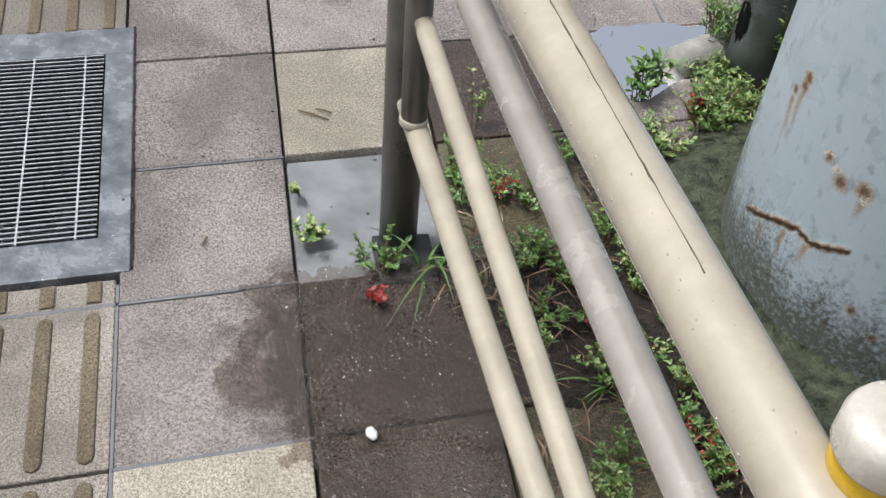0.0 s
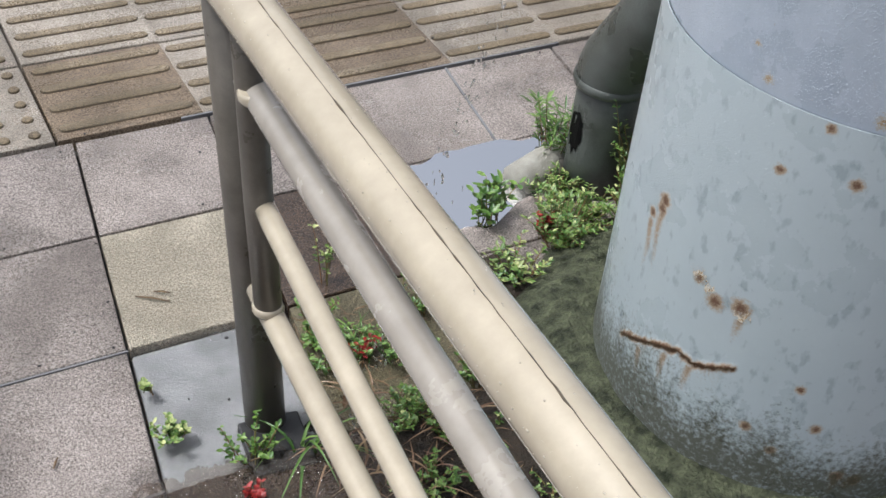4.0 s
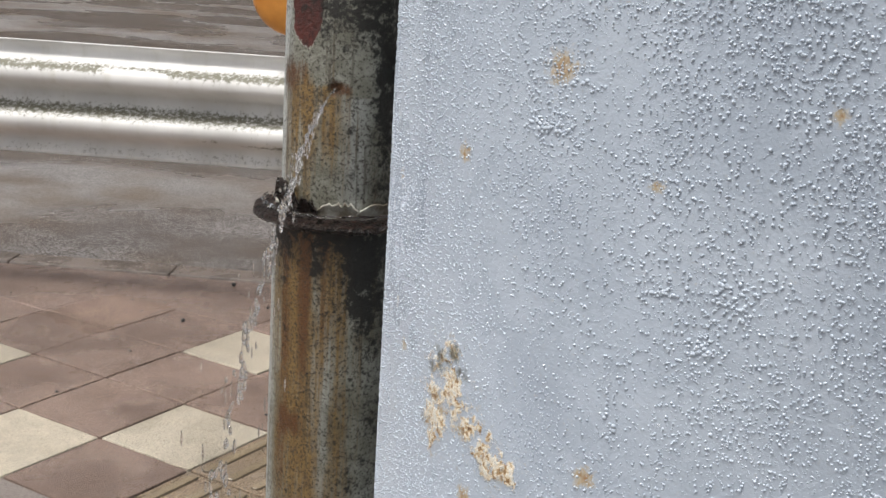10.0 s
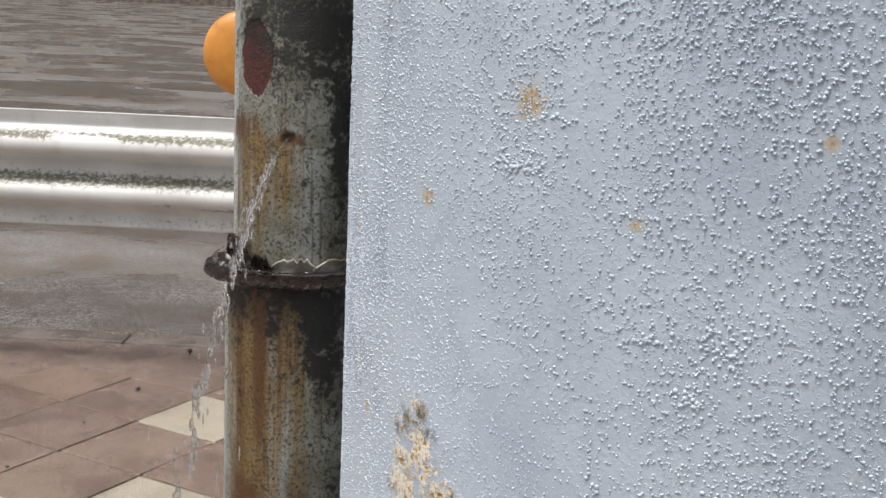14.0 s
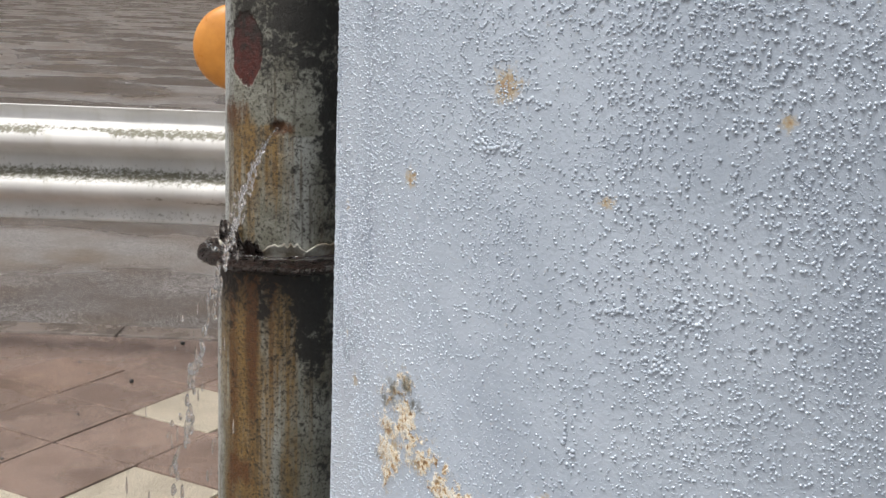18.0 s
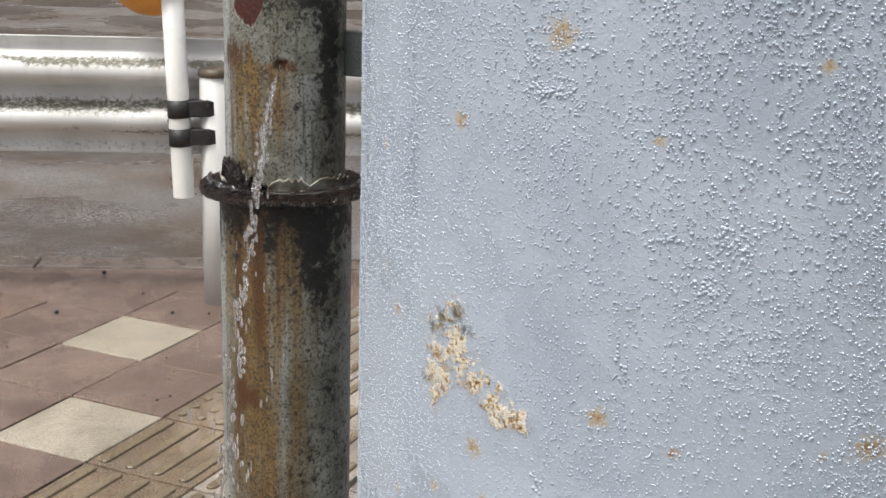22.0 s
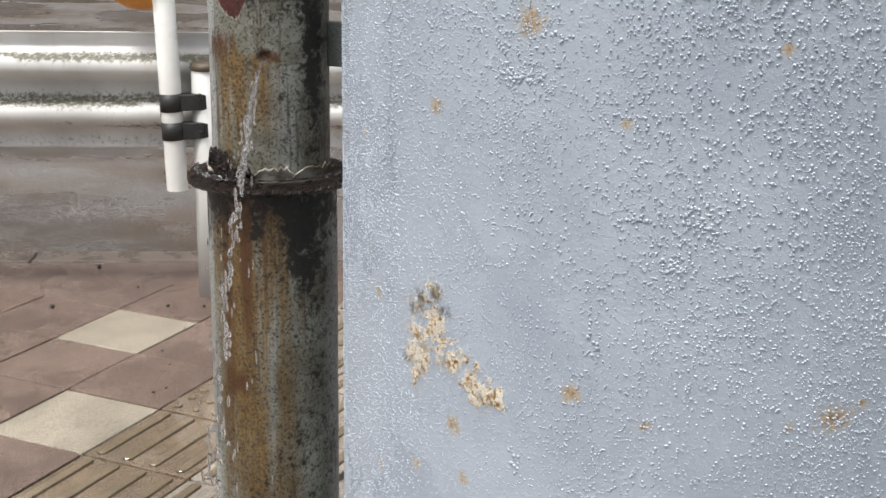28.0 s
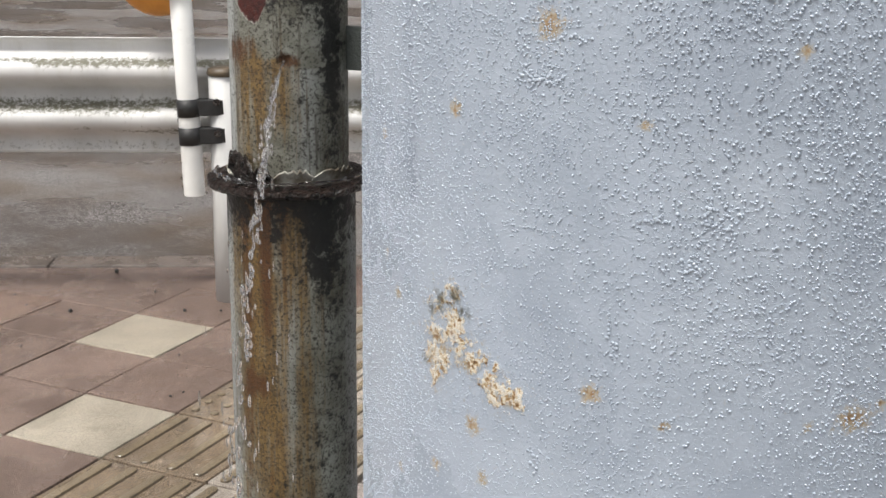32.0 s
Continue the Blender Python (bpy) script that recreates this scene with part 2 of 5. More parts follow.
def column_paint(name, blistered):
    n = Nodes(name)
    w = n.where()
    cloud = n.noise(w, 9, 6, 0.62)
    stain = n.noise(n.where((9, 9, 2.2)), 2.2, 4, 0.6)
    fine = n.noise(w, 260, 3, 0.6)
    c = n.mix(n.span(cloud, 0.22, 0.78), (0.32, 0.375, 0.45), (0.50, 0.56, 0.635))
    c = n.mix(n.span(stain, 0.3, 0.8, 0, 0.3), c, (0.31, 0.36, 0.41))
    if not blistered:
        drip = n.noise(n.where((58, 58, 32)), 1.0, 3, 0.5)
        c = n.mix(0.6, c, (0.50, 0.585, 0.595))
        c = n.mix(n.span(drip, 0.58, 0.68, 0, 0.45), c, (0.22, 0.27, 0.31))
    rust = n.attribute("rust")
    edge = n.math("ADD", rust, n.span(n.noise(w, 260, 5, 0.75), 0.3, 0.7, -0.42 if blistered else -0.22, 0.35 if blistered else 0.2))
    c = n.mix(n.span(edge, 0.2, 0.6, 0, 0.7), c, (0.43, 0.31, 0.13) if blistered else (0.36, 0.21, 0.08))
    flake = n.attribute("flake")
    crust = n.math("ADD", flake, n.span(n.noise(w, 150, 5, 0.75), 0.3, 0.7, -0.6, 0.45))
    bits = n.noise(w, 240, 5, 0.75)
    crumb = n.ramp(bits, (0.34, (0.10, 0.045, 0.015)), (0.42, (0.34, 0.19, 0.06)), (0.47, (0.66, 0.55, 0.37)), (0.54, (0.78, 0.74, 0.65)), (0.62, (0.62, 0.61, 0.57)), (0.70, (0.26, 0.27, 0.26)))
    c = n.mix(n.span(crust, 0.42, 0.52), c, crumb)
    c = n.mix(n.span(edge, 0.62, 0.95, 0, 0.85), c, (0.25, 0.12, 0.035) if blistered else (0.10, 0.036, 0.014))
    green = n.attribute("grime")
    c = n.mix(n.span(n.math("ADD", green, n.span(n.noise(w, 130, 5, 0.75), 0.3, 0.7, -0.4, 0.4)), 0.3, 0.85, 0, 0.9), c, (0.07, 0.068, 0.042))
    h = n.math("ADD", n.math("ADD", n.math("MULTIPLY", fine, 0.14), n.math("MULTIPLY", n.noise(w, 420, 2, 0.5), 0.14 if blistered else 0.1)), n.math("MULTIPLY", n.span(crust, 0.3, 0.6), n.math("MULTIPLY", bits, 0.9)))
    r = n.math("ADD", n.span(cloud, 0.3, 0.7, 0.22, 0.36), n.span(edge, 0.2, 0.7, 0, 0.3))
    return n.done(c, r, normal=n.bump(h, 0.6, 0.004))


M_COLUMN = column_paint("blistered_blue_grey_paint", True)
M_BLISTER = simple("wet_blistered_paint", (0.48, 0.54, 0.615), (0.40, 0.455, 0.525), (0.12, 0.22), 20, 0.0)
M_COLUMN_LOW = column_paint("weathered_blue_grey_paint", False)


def pipe_paint(name):
    n = Nodes(name)
    w = n.where()
    speck = n.noise(w, 150, 5, 0.7)
    grit = n.noise(w, 330, 4, 0.75)
    streak = n.noise(n.where((70, 70, 4)), 1.0, 5, 0.65)
    thin = n.noise(n.where((190, 190, 9)), 1.0, 3, 0.6)
    c = n.mix(n.span(n.noise(w, 22, 5, 0.65), 0.35, 0.65), (0.095, 0.09, 0.062), (0.27, 0.275, 0.235))
    c = n.mix(n.span(n.attribute("pale"), 0.2, 0.9, 0, 0.8), c, (0.50, 0.53, 0.53))
    ochre = n.math("ADD", n.attribute("ochre"), n.math("ADD", n.span(streak, 0.3, 0.7, -0.4, 0.4), n.span(thin, 0.3, 0.7, -0.25, 0.25)))
    c = n.mix(n.span(ochre, 0.25, 0.8, 0, 0.92), c, n.mix(n.span(speck, 0.35, 0.65), (0.085, 0.046, 0.014), (0.245, 0.15, 0.044)))
    rust = n.math("ADD", n.attribute("rust"), n.math("ADD", n.span(streak, 0.3, 0.7, -0.35, 0.35), n.span(speck, 0.3, 0.7, -0.3, 0.3)))
    c = n.mix(n.span(rust, 0.4, 0.8, 0, 0.95), c, n.mix(n.span(grit, 0.4, 0.6), (0.045, 0.018, 0.007), (0.16, 0.062, 0.016)))
    c = n.mix(n.span(thin, 0.60, 0.72, 0, 0.7), c, (0.05, 0.04, 0.026))
    c = n.mix(n.span(grit, 0.515, 0.60, 0, 0.9), c, (0.03, 0.024, 0.016))
    red = n.math("ADD", n.attribute("primer"), n.span(n.noise(w, 70, 3, 0.6), 0.3, 0.7, -0.25, 0.25))
    c = n.mix(n.span(red, 0.48, 0.54), c, n.mix(n.span(speck, 0.4, 0.6), (0.035, 0.009, 0.007), (0.095, 0.02, 0.014)))
    # Mould layer; on the pipe it also carries shade as black colour.
    mould = n.math("ADD", n.attribute("mould"), n.math("ADD", n.span(speck, 0.3, 0.7, -0.6, 0.5), n.span(n.noise(w, 45, 4, 0.7), 0.3, 0.7, -0.5, 0.4)))
    c = n.mix(n.span(mould, 0.25, 0.65, 0, 0.95), c, (0.012, 0.011, 0.009))
    h = n.math("ADD", n.math("ADD", n.math("MULTIPLY", speck, 0.5), n.math("MULTIPLY", grit, 0.4)), n.span(red, 0.45, 0.55, 0.4, 0))
    return n.done(c, n.span(speck, 0.3, 0.7, 0.3, 0.55), normal=n.bump(h, 0.8, 0.0035), spec=0.4)


M_PIPE = pipe_paint("flaking_grey_paint")
M_PIPE_PLAIN = simple("grey_green_pipe_paint", (0.12, 0.135, 0.128), (0.05, 0.056, 0.048), (0.2, 0.5), 9, 0.4, 0.003)
M_RUST = simple("wet_black_rust", (0.04, 0.016, 0.008), (0.005, 0.004, 0.003), (0.14, 0.5), 150, 1.0, 0.012)
M_FLAKE = simple("curled_paint_flake", (0.50, 0.49, 0.43), (0.16, 0.13, 0.09), (0.3, 0.6), 60, 0.6, 0.002)
M_BLACK = simple("black_rubber", (0.03, 0.03, 0.03), (0.018, 0.018, 0.018), (0.35, 0.6), 40)
M_ORANGE = simple("orange_plastic", (0.62, 0.27, 0.05), (0.50, 0.20, 0.035), (0.25, 0.4), 20)
M_YELLOW = simple("yellow_plastic_band", (0.78, 0.50, 0.02), (0.66, 0.40, 0.015), (0.2, 0.35), 20)
M_CAP = simple("beige_plastic_cap", (0.68, 0.64, 0.55), (0.50, 0.46, 0.39), (0.15, 0.35), 30, 0.2, 0.002)
M_SHELL = simple("white_shell_bit", (0.85, 0.83, 0.78), (0.7, 0.68, 0.62), (0.4, 0.6), 60)
M_TWIG = simple("dry_twig", (0.22, 0.15, 0.08), (0.10, 0.06, 0.03), (0.5, 0.8), 90)


def guard_paint(name):
    n = Nodes(name)
    w = n.where()
    drip = n.noise(n.where((14, 14, 1.4)), 1.6, 4, 0.65)
    speck = n.noise(w, 70, 4, 0.7)
    c = n.mix(n.span(n.noise(w, 4, 3, 0.5), 0.35, 0.65), (0.56, 0.56, 0.545), (0.68, 0.68, 0.665))
    c = n.mix(n.span(drip, 0.52, 0.75, 0, 0.5), c, (0.52, 0.51, 0.46))
    mould = n.math("ADD", n.attribute("mould"), n.span(speck, 0.3, 0.7, -0.45, 0.45))
    c = n.mix(n.span(mould, 0.35, 0.85, 0, 0.9), c, (0.10, 0.095, 0.055))
    return n.done(c, n.span(drip, 0.3, 0.7, 0.42, 0.62), normal=n.bump(speck, 0.1, 0.002), spec=0.3)


M_GUARD = guard_paint("white_guard_rail_paint")


def water(name, ripple, strength, tint=(1, 1, 1)):
    n = Nodes(name)
    w = n.where()
    waves = n.noise(w, ripple, 2, 0.45, 0.8)
    return n.done(tint, 0.015, normal=n.bump(waves, strength, 0.004), transmission_weight=1.0, ior=1.33)


M_WATER = water("rippled_puddle_water", 55, 0.6)
M_CHOPPY = water("choppy_spattered_water", 160, 0.25, (0.44, 0.38, 0.33))
M_CLEAR = water("clear_puddle_water", 60, 0.25)
M_CHOPPY.node_tree.nodes["Principled BSDF"].inputs["Transmission Weight"].default_value = 0.94
M_STILL = water("still_shallow_water", 16, 0.07)
M_JET = water("falling_water", 60, 0.2)
M_JET.node_tree.nodes["Principled BSDF"].inputs["Transmission Weight"].default_value = 0.97
M_BEAD = simple("rain_bead_on_paint", (0.50, 0.45, 0.365), (0.42, 0.375, 0.30), (0.10, 0.18), 40, 0.0, 0.001)


def leaf_material(name, light, dark):
    n = Nodes(name)
    isl = n.tree.nodes.new("ShaderNodeNewGeometry").outputs["Random Per Island"]
    c = n.mix(isl, dark, light)
    c = n.mix(n.span(n.noise(n.where(), 400, 2, 0.5), 0.4, 0.7, 0, 0.3), c, dark)
    return n.done(c, 0.35, subsurface_weight=0.0)


M_LEAF = leaf_material("fresh_green_leaf", (0.20, 0.32, 0.07), (0.05, 0.125, 0.025))
M_LEAF_PALE = leaf_material("pale_variegated_leaf", (0.50, 0.52, 0.22), (0.10, 0.20, 0.04))
M_LEAF_RED = leaf_material("red_leaf", (0.42, 0.035, 0.03), (0.20, 0.02, 0.02))
M_STALK = leaf_material("reddish_stalk", (0.28, 0.10, 0.06), (0.12, 0.14, 0.04))
M_STRAW = leaf_material("dead_straw", (0.36, 0.25, 0.14), (0.14, 0.075, 0.045))


# ---- mesh helpers ----
def part(name, bm, material, parent=None, label="", smooth=False):
    me = bpy.data.meshes.new(name)
    bm.normal_update()
    bm.to_mesh(me)
    bm.free()
    me.materials.append(material)
    if smooth:
        me.polygons.foreach_set("use_smooth", [True] * len(me.polygons))
    ob = new(name, me)
    if parent:
        ob.parent = parent
    if label:
        ob["label"] = label
    return ob


def base(name, label, category, at=(0, 0, 0), group="", kind=""):
    ob = new(name)
    ob.empty_display_size = 0.05
    ob.location = at
    return tagged(ob, label, category, group, kind)


def box(bm, x0, x1, y0, y1, z0, z1, bevel=0.0, m=None):
    v = [bm.verts.new((x, y, z)) for z in (z0, z1) for x, y in ((x0, y0), (x1, y0), (x1, y1), (x0, y1))]
    f = [bm.faces.new([v[k] for k in q]) for q in ((3, 2, 1, 0), (4, 5, 6, 7), (0, 1, 5, 4), (1, 2, 6, 5), (2, 3, 7, 6), (3, 0, 4, 7))]
    if bevel:
        es = list({e for q in f for e in q.edges})
        r = bmesh.ops.bevel(bm, geom=es, offset=bevel, segments=2, affect="EDGES", profile=0.5)
        v = list({w for q in r["faces"] for w in q.verts} | {w for w in v if w.is_valid})
    if m:
        bmesh.ops.transform(bm, matrix=m, verts=[w for w in v if w.is_valid])
    return v


def sweep(bm, points, radii, seg=24, caps=True):
    """A round tube through points, with a radius at each."""
    pts = [Vector(p) for p in points]
    rings, side = [], None
    for k, p in enumerate(pts):
        d = (pts[min(k + 1, len(pts) - 1)] - pts[max(k - 1, 0)]).normalized()
        if side is None:
            side = d.orthogonal().normalized()
        side = (side - d * side.dot(d)).normalized()
        up = d.cross(side)
        r = radii[k] if hasattr(radii, "__len__") else radii
        rings.append([bm.verts.new(p + r * (math.cos(a) * side + math.sin(a) * up)) for a in (2 * math.pi * j / seg for j in range(seg))])
    for a, b in zip(rings, rings[1:]):
        for j in range(seg):
            bm.faces.new((a[j], a[(j + 1) % seg], b[(j + 1) % seg], b[j]))
    if caps:
        bm.faces.new(rings[0][::-1])
        bm.faces.new(rings[-1])
    return rings


def tube(name, points, radii, material, parent=None, seg=24, label="", smooth=True, caps=True):
    bm = bmesh.new()
    sweep(bm, points, radii, seg, caps)
    ob = part(name, bm, material, parent, label, smooth)
    if smooth and caps:
        ob.data.polygons[-1].use_smooth = ob.data.polygons[-2].use_smooth = False
    return ob

# ==== PLACE ====
T = 0.3  # paver pitch
# the older paving between the railing and the strip is laid askew to the grid
SKEW = Matrix(((0.91, 0.12, 0, 0.044), (0, 1.0, 0, -0.010), (0, 0, 1, 0), (0, 0, 0, 1)))
KERB = Vector((0.88, 0.475, 0)).normalized()  # towards the road
ALONG = Vector((-KERB.y, KERB.x, 0))
KERB_AT = 3.88
COLUMN, RADIUS, SEAM = Vector((0.953, -0.776, 0)), 0.303, 0.672
PIPE, FLANGE = Vector((0.984, -0.335, 0)), 1.028


def lattice(u, v, seed):
    """Smooth value noise, 0 to 1, over arrays u and v."""
    grid = np.random.RandomState(seed).rand(256, 256)
    i, j = np.floor(u).astype(int), np.floor(v).astype(int)
    a, b = u - i, v - j
    a, b = a * a * (3 - 2 * a), b * b * (3 - 2 * b)
    g = lambda p, q: grid[p % 256, q % 256]
    return (g(i, j) * (1 - a) + g(i + 1, j) * a) * (1 - b) + (g(i, j + 1) * (1 - a) + g(i + 1, j + 1) * a) * b


def fbm(u, v, seed, octaves=4):
    total, amount = 0 * u, 0
    for k in range(octaves):
        total = total + lattice(u * 2**k, v * 2**k, seed + k) / 2**k
        amount += 1 / 2**k
    return total / amount


def skin(name, angles, heights, radius, material, parent, label="", **layers):
    """A round upright wall from arrays of angles (degrees, closed) and heights; radius and layers are arrays over both."""
    th, z = np.meshgrid(np.radians(angles), heights, indexing="ij")
    co = np.stack([radius * np.cos(th), radius * np.sin(th), z], -1).reshape(-1, 3)
    na, nh = len(angles), len(heights)
    i = np.arange(na)[:, None]
    j = np.arange(nh - 1)[None]
    k = (i + 1) % na
    faces = np.stack([i * nh + j, k * nh + j, k * nh + j + 1, i * nh + j + 1], -1).reshape(-1, 4)
    me = bpy.data.meshes.new(name)
    me.from_pydata(co.tolist(), [], faces.tolist())
    me.polygons.foreach_set("use_smooth", [True] * len(me.polygons))
    for key, value in layers.items():
        me.attributes.new(key, "FLOAT", "POINT").data.foreach_set("value", np.clip(value, 0, 1).ravel().astype(np.float32))
    me.materials.append(material)
    ob = new(name, me)
    ob.parent = parent
    if label:
        ob["label"] = label
    return ob


def flat(name, corners, z, material, label, category, thick=0.2):
    bm = bmesh.new()
    top = [bm.verts.new((x, y, z)) for x, y in corners]
    low = [bm.verts.new((x, y, z - thick)) for x, y in corners]
    bm.faces.new(top)
    bm.faces.new(low[::-1])
    for k in range(len(top)):
        j = (k + 1) % len(top)
        bm.faces.new((low[k], low[j], top[j], top[k]))
    bmesh.ops.recalc_face_normals(bm, faces=bm.faces)
    return tagged(part(name, bm, material), label, category, kind="structure")


def from_kerb(c, s):
    p = KERB * c + ALONG * s
    return (p.x, p.y)


flat("road", [from_kerb(3.95, -400), from_kerb(800, -400), from_kerb(800, 400), from_kerb(3.95, 400)], -0.03, M_ASPHALT, "wet grey asphalt road with puddles and spray", "road")
flat("apron", [from_kerb(3.2, -6), from_kerb(3.879, -6), from_kerb(3.879, 9), from_kerb(3.2, 9)], -0.004, M_BROWN, "wet brown concrete strip along the kerb", "pavement", 0.02)
# Unseen wall, added to keep low bright sky out of wet reflections.
flat("wall_opposite", [from_kerb(70, -160), from_kerb(71, -160), from_kerb(71, 36), from_kerb(70, 36)], 46, M_KERB, "plain unseen wall added across the road to dim sky reflections", "wall", 46.1)
pavement = flat("pavement", [from_kerb(-400, -400), from_kerb(KERB_AT, -400), from_kerb(KERB_AT, 400), from_kerb(-400, 400)], -0.03, M_GROUT, "rain-soaked pavement of square pavers with dark joints", "pavement", 0.15)

# ---- kerb stones ----
kerb = base("kerb", "low wet concrete kerb along the road", "kerb", kind="structure")
turn = math.atan2(KERB.y, KERB.x)
bm = bmesh.new()
box(bm, 0, 0.13, -0.298, 0.298, -0.2, 0.003, 0.008)
stone = part("kerb_stone", bm, M_KERB, kerb)
for k in range(-6, 16):
    s = stone if k == -6 else stone.copy()
    if k > -6:
        scene.collection.objects.link(s)
    s.matrix_world = Matrix.Translation(KERB * (KERB_AT + 0.004) + ALONG * (k * 0.6)) @ Matrix.Rotation(turn, 4, "Z")

# ---- the steel column ----
column = base("steel_column", "large round steel column in blistered blue-grey paint with rust spots", "column", COLUMN)
UP_SPOTS = [(152, 1.004, 4), (155, 1.011, 4), (150.5, 0.985, 4), (158, 0.992, 4), (162, 0.985, 4), (165, 0.978, 4), (153.5, 0.996, 3), (169, 1.222, 10), (155, 1.164, 6), (137, 1.132, 5), (159, 0.951, 7), (152, 0.909, 5), (176, 0.997, 7), (206, 0.998, 10), (209, 1.007, 4), (201, 0.992, 3), (185, 0.984, 4), (138, 1.045, 3), (142, 1.021, 5), (181, 1.168, 4), (143, 0.888, 4), (161, 0.915, 5), (176, 0.872, 8), (171, 0.870, 6), (191, 0.725, 5), (211, 0.856, 6), (174, 0.796, 5), (160, 0.872, 5), (154, 0.781, 4), (196, 0.69, 7), (223, 0.688, 10), (197, 1.215, 4)]
CRUST = [(155, 1.035, 7), (152.5, 1.024, 8), (155.5, 1.018, 9), (152.5, 1.008, 9), (156, 1.004, 8), (151.5, 0.993, 7), (153.5, 0.988, 6), (152, 0.978, 6), (157.8, 1.001, 6), (159.3, 0.994, 5), (160.5, 1.003, 4), (161.5, 0.988, 6), (163.2, 0.995, 4), (164, 0.982, 6), (166.3, 0.981, 5), (162.8, 0.977, 4)]
LOW_SPOTS = [(176, 0.440, 8), (175.5, 0.425, 7), (172, 0.405, 6), (193, 0.372, 6), (199, 0.352, 9), (206, 0.362, 10), (243, 0.112, 8), (248, 0.103, 8), (224, 0.141, 6), (226, 0.265, 5), (205, 0.586, 5), (233, 0.20, 6), (216, 0.17, 6), (228, 0.655, 7), (233, 0.648, 6), (239, 0.657, 8), (222, 0.60, 6), (213, 0.664, 5)]


def blots(th, z, spots, seed, grow=1.0):
    """Soft spots of given angle, height and size in millimetres, with ragged edges."""
    out = 0 * z
    wob = 0.7 + 0.7 * fbm(th * 1.5, z * 300, seed)
    for a, h, r in spots:
        d = np.hypot(np.radians(th - a) * RADIUS, z - h) / (r * 0.001 * grow * wob)
        out = np.maximum(out, np.exp(-0.5 * d * d))
    return out


angles = np.concatenate([np.arange(112, 262, 0.65), np.arange(262, 472, 4.0)])
th_up, z_up = np.meshgrid(angles, np.concatenate([np.arange(SEAM, 1.40, 0.0035), np.arange(1.40, 4.3, 0.2)]), indexing="ij")
crust = blots(th_up, z_up, CRUST, 11, 1.2) * np.clip(-0.15 + 1.9 * fbm(th_up * 1.1, z_up * 210, 77), 0, 1)
ridge = np.exp(-0.5 * ((th_up - 145 - 0.4 * np.sin(z_up * 30)) / 0.8) ** 2) * ((z_up > 1.09) & (z_up < 1.27))
wave = fbm(th_up * 0.12, z_up * 14, 5) - 0.5
skin("upper_section", angles, z_up[0], RADIUS + 0.0003 * wave - 0.0008 * ridge + crust * 0.002 * fbm(th_up * 2, z_up * 400, 3), M_COLUMN, column, "paint full of small blisters and drops",
     rust=0.88 * blots(th_up, z_up, UP_SPOTS, 21, 0.66) + 0.35 * blots(th_up, z_up, CRUST, 12, 2.4) * fbm(th_up, z_up * 200, 6), flake=crust, grime=0.75 * blots(th_up, z_up, [(155.5, 1.037, 7), (153, 1.032, 6), (157, 1.029, 5), (151, 1.022, 4), (149.5, 0.985, 3)], 23))
th_lo, z_lo = np.meshgrid(angles, np.arange(-0.02, SEAM + 0.001, 0.004), indexing="ij")
streak = 0 * z_lo
for a, h, long in ((176, 0.43, 0.14), (172.5, 0.4, 0.12), (189, 0.22, 0.10), (197, 0.23, 0.08), (206, 0.35, 0.06), (243, 0.11, 0.05), (180, 0.19, 0.09)):
    streak = np.maximum(streak, np.exp(-0.5 * ((th_lo - a - 0.5 * np.sin(z_lo * 60)) / 1.0) ** 2) * np.clip((h - z_lo) / 0.01, 0, 1) * np.clip(1 - (h - z_lo) / long, 0, 1))
line = np.interp(th_lo, [170, 176, 182, 188, 193, 198, 203, 209], [0.168, 0.186, 0.204, 0.222, 0.236, 0.231, 0.243, 0.262])
gap = np.abs(z_lo - line - 0.012 * (fbm(th_lo * 0.55, 0 * z_lo, 51) - 0.5))
crack = np.exp(-0.5 * (gap / (0.0024 + 0.0028 * fbm(th_lo * 0.8, 0 * z_lo, 52))) ** 2) * ((th_lo > 170) & (th_lo < 209)) + 0.38 * np.exp(-0.5 * (gap / 0.009) ** 2) * fbm(th_lo * 0.9, z_lo * 60, 53) * 1.6 * ((th_lo > 169) & (th_lo < 210))
under = line - z_lo
bleed = np.clip(under / 0.006, 0, 1) * np.exp(-np.clip(under, 0, 1) / 0.030) * np.clip(2.4 * fbm(th_lo * 0.55, z_lo * 2, 57) - 0.95, 0, 1) * ((th_lo > 170) & (th_lo < 209))
streak = np.maximum(streak, 0.75 * bleed)
grime = np.clip(1.4 - (z_lo - 0.05) / (0.08 + 0.12 * fbm(th_lo * 0.12, z_lo * 3, 9)), 0, 1)
left = np.exp(-0.5 * ((th_lo - 152) / 9) ** 2) * np.clip(1 - z_lo / 0.4, 0, 1)
skin("lower_section", angles, z_lo[0], RADIUS + 0.0035 + 0.003 * np.exp(-0.5 * (gap / 0.004) ** 2) * ((th_lo > 170) & (th_lo < 209)) * np.sign(z_lo - line), M_COLUMN_LOW, column, "weathered lower sleeve streaked with rust and moss",
     rust=np.maximum(1.1 * blots(th_lo, z_lo, LOW_SPOTS, 31), np.maximum(0.85 * streak, 1.15 * crack)), flake=0.8 * blots(th_lo, z_lo, [(193, 0.376, 9), (207, 0.352, 9), (246, 0.096, 6), (196, 0.365, 7)], 15), grime=np.maximum(0.85 * grime, 0.75 * left))
bm = bmesh.new()
ring = sweep(bm, [(RADIUS * 1.0085 * math.cos(a), RADIUS * 1.0085 * math.sin(a), SEAM) for a in (2 * math.pi * k / 120 for k in range(121))], 0.0007, 6, False)
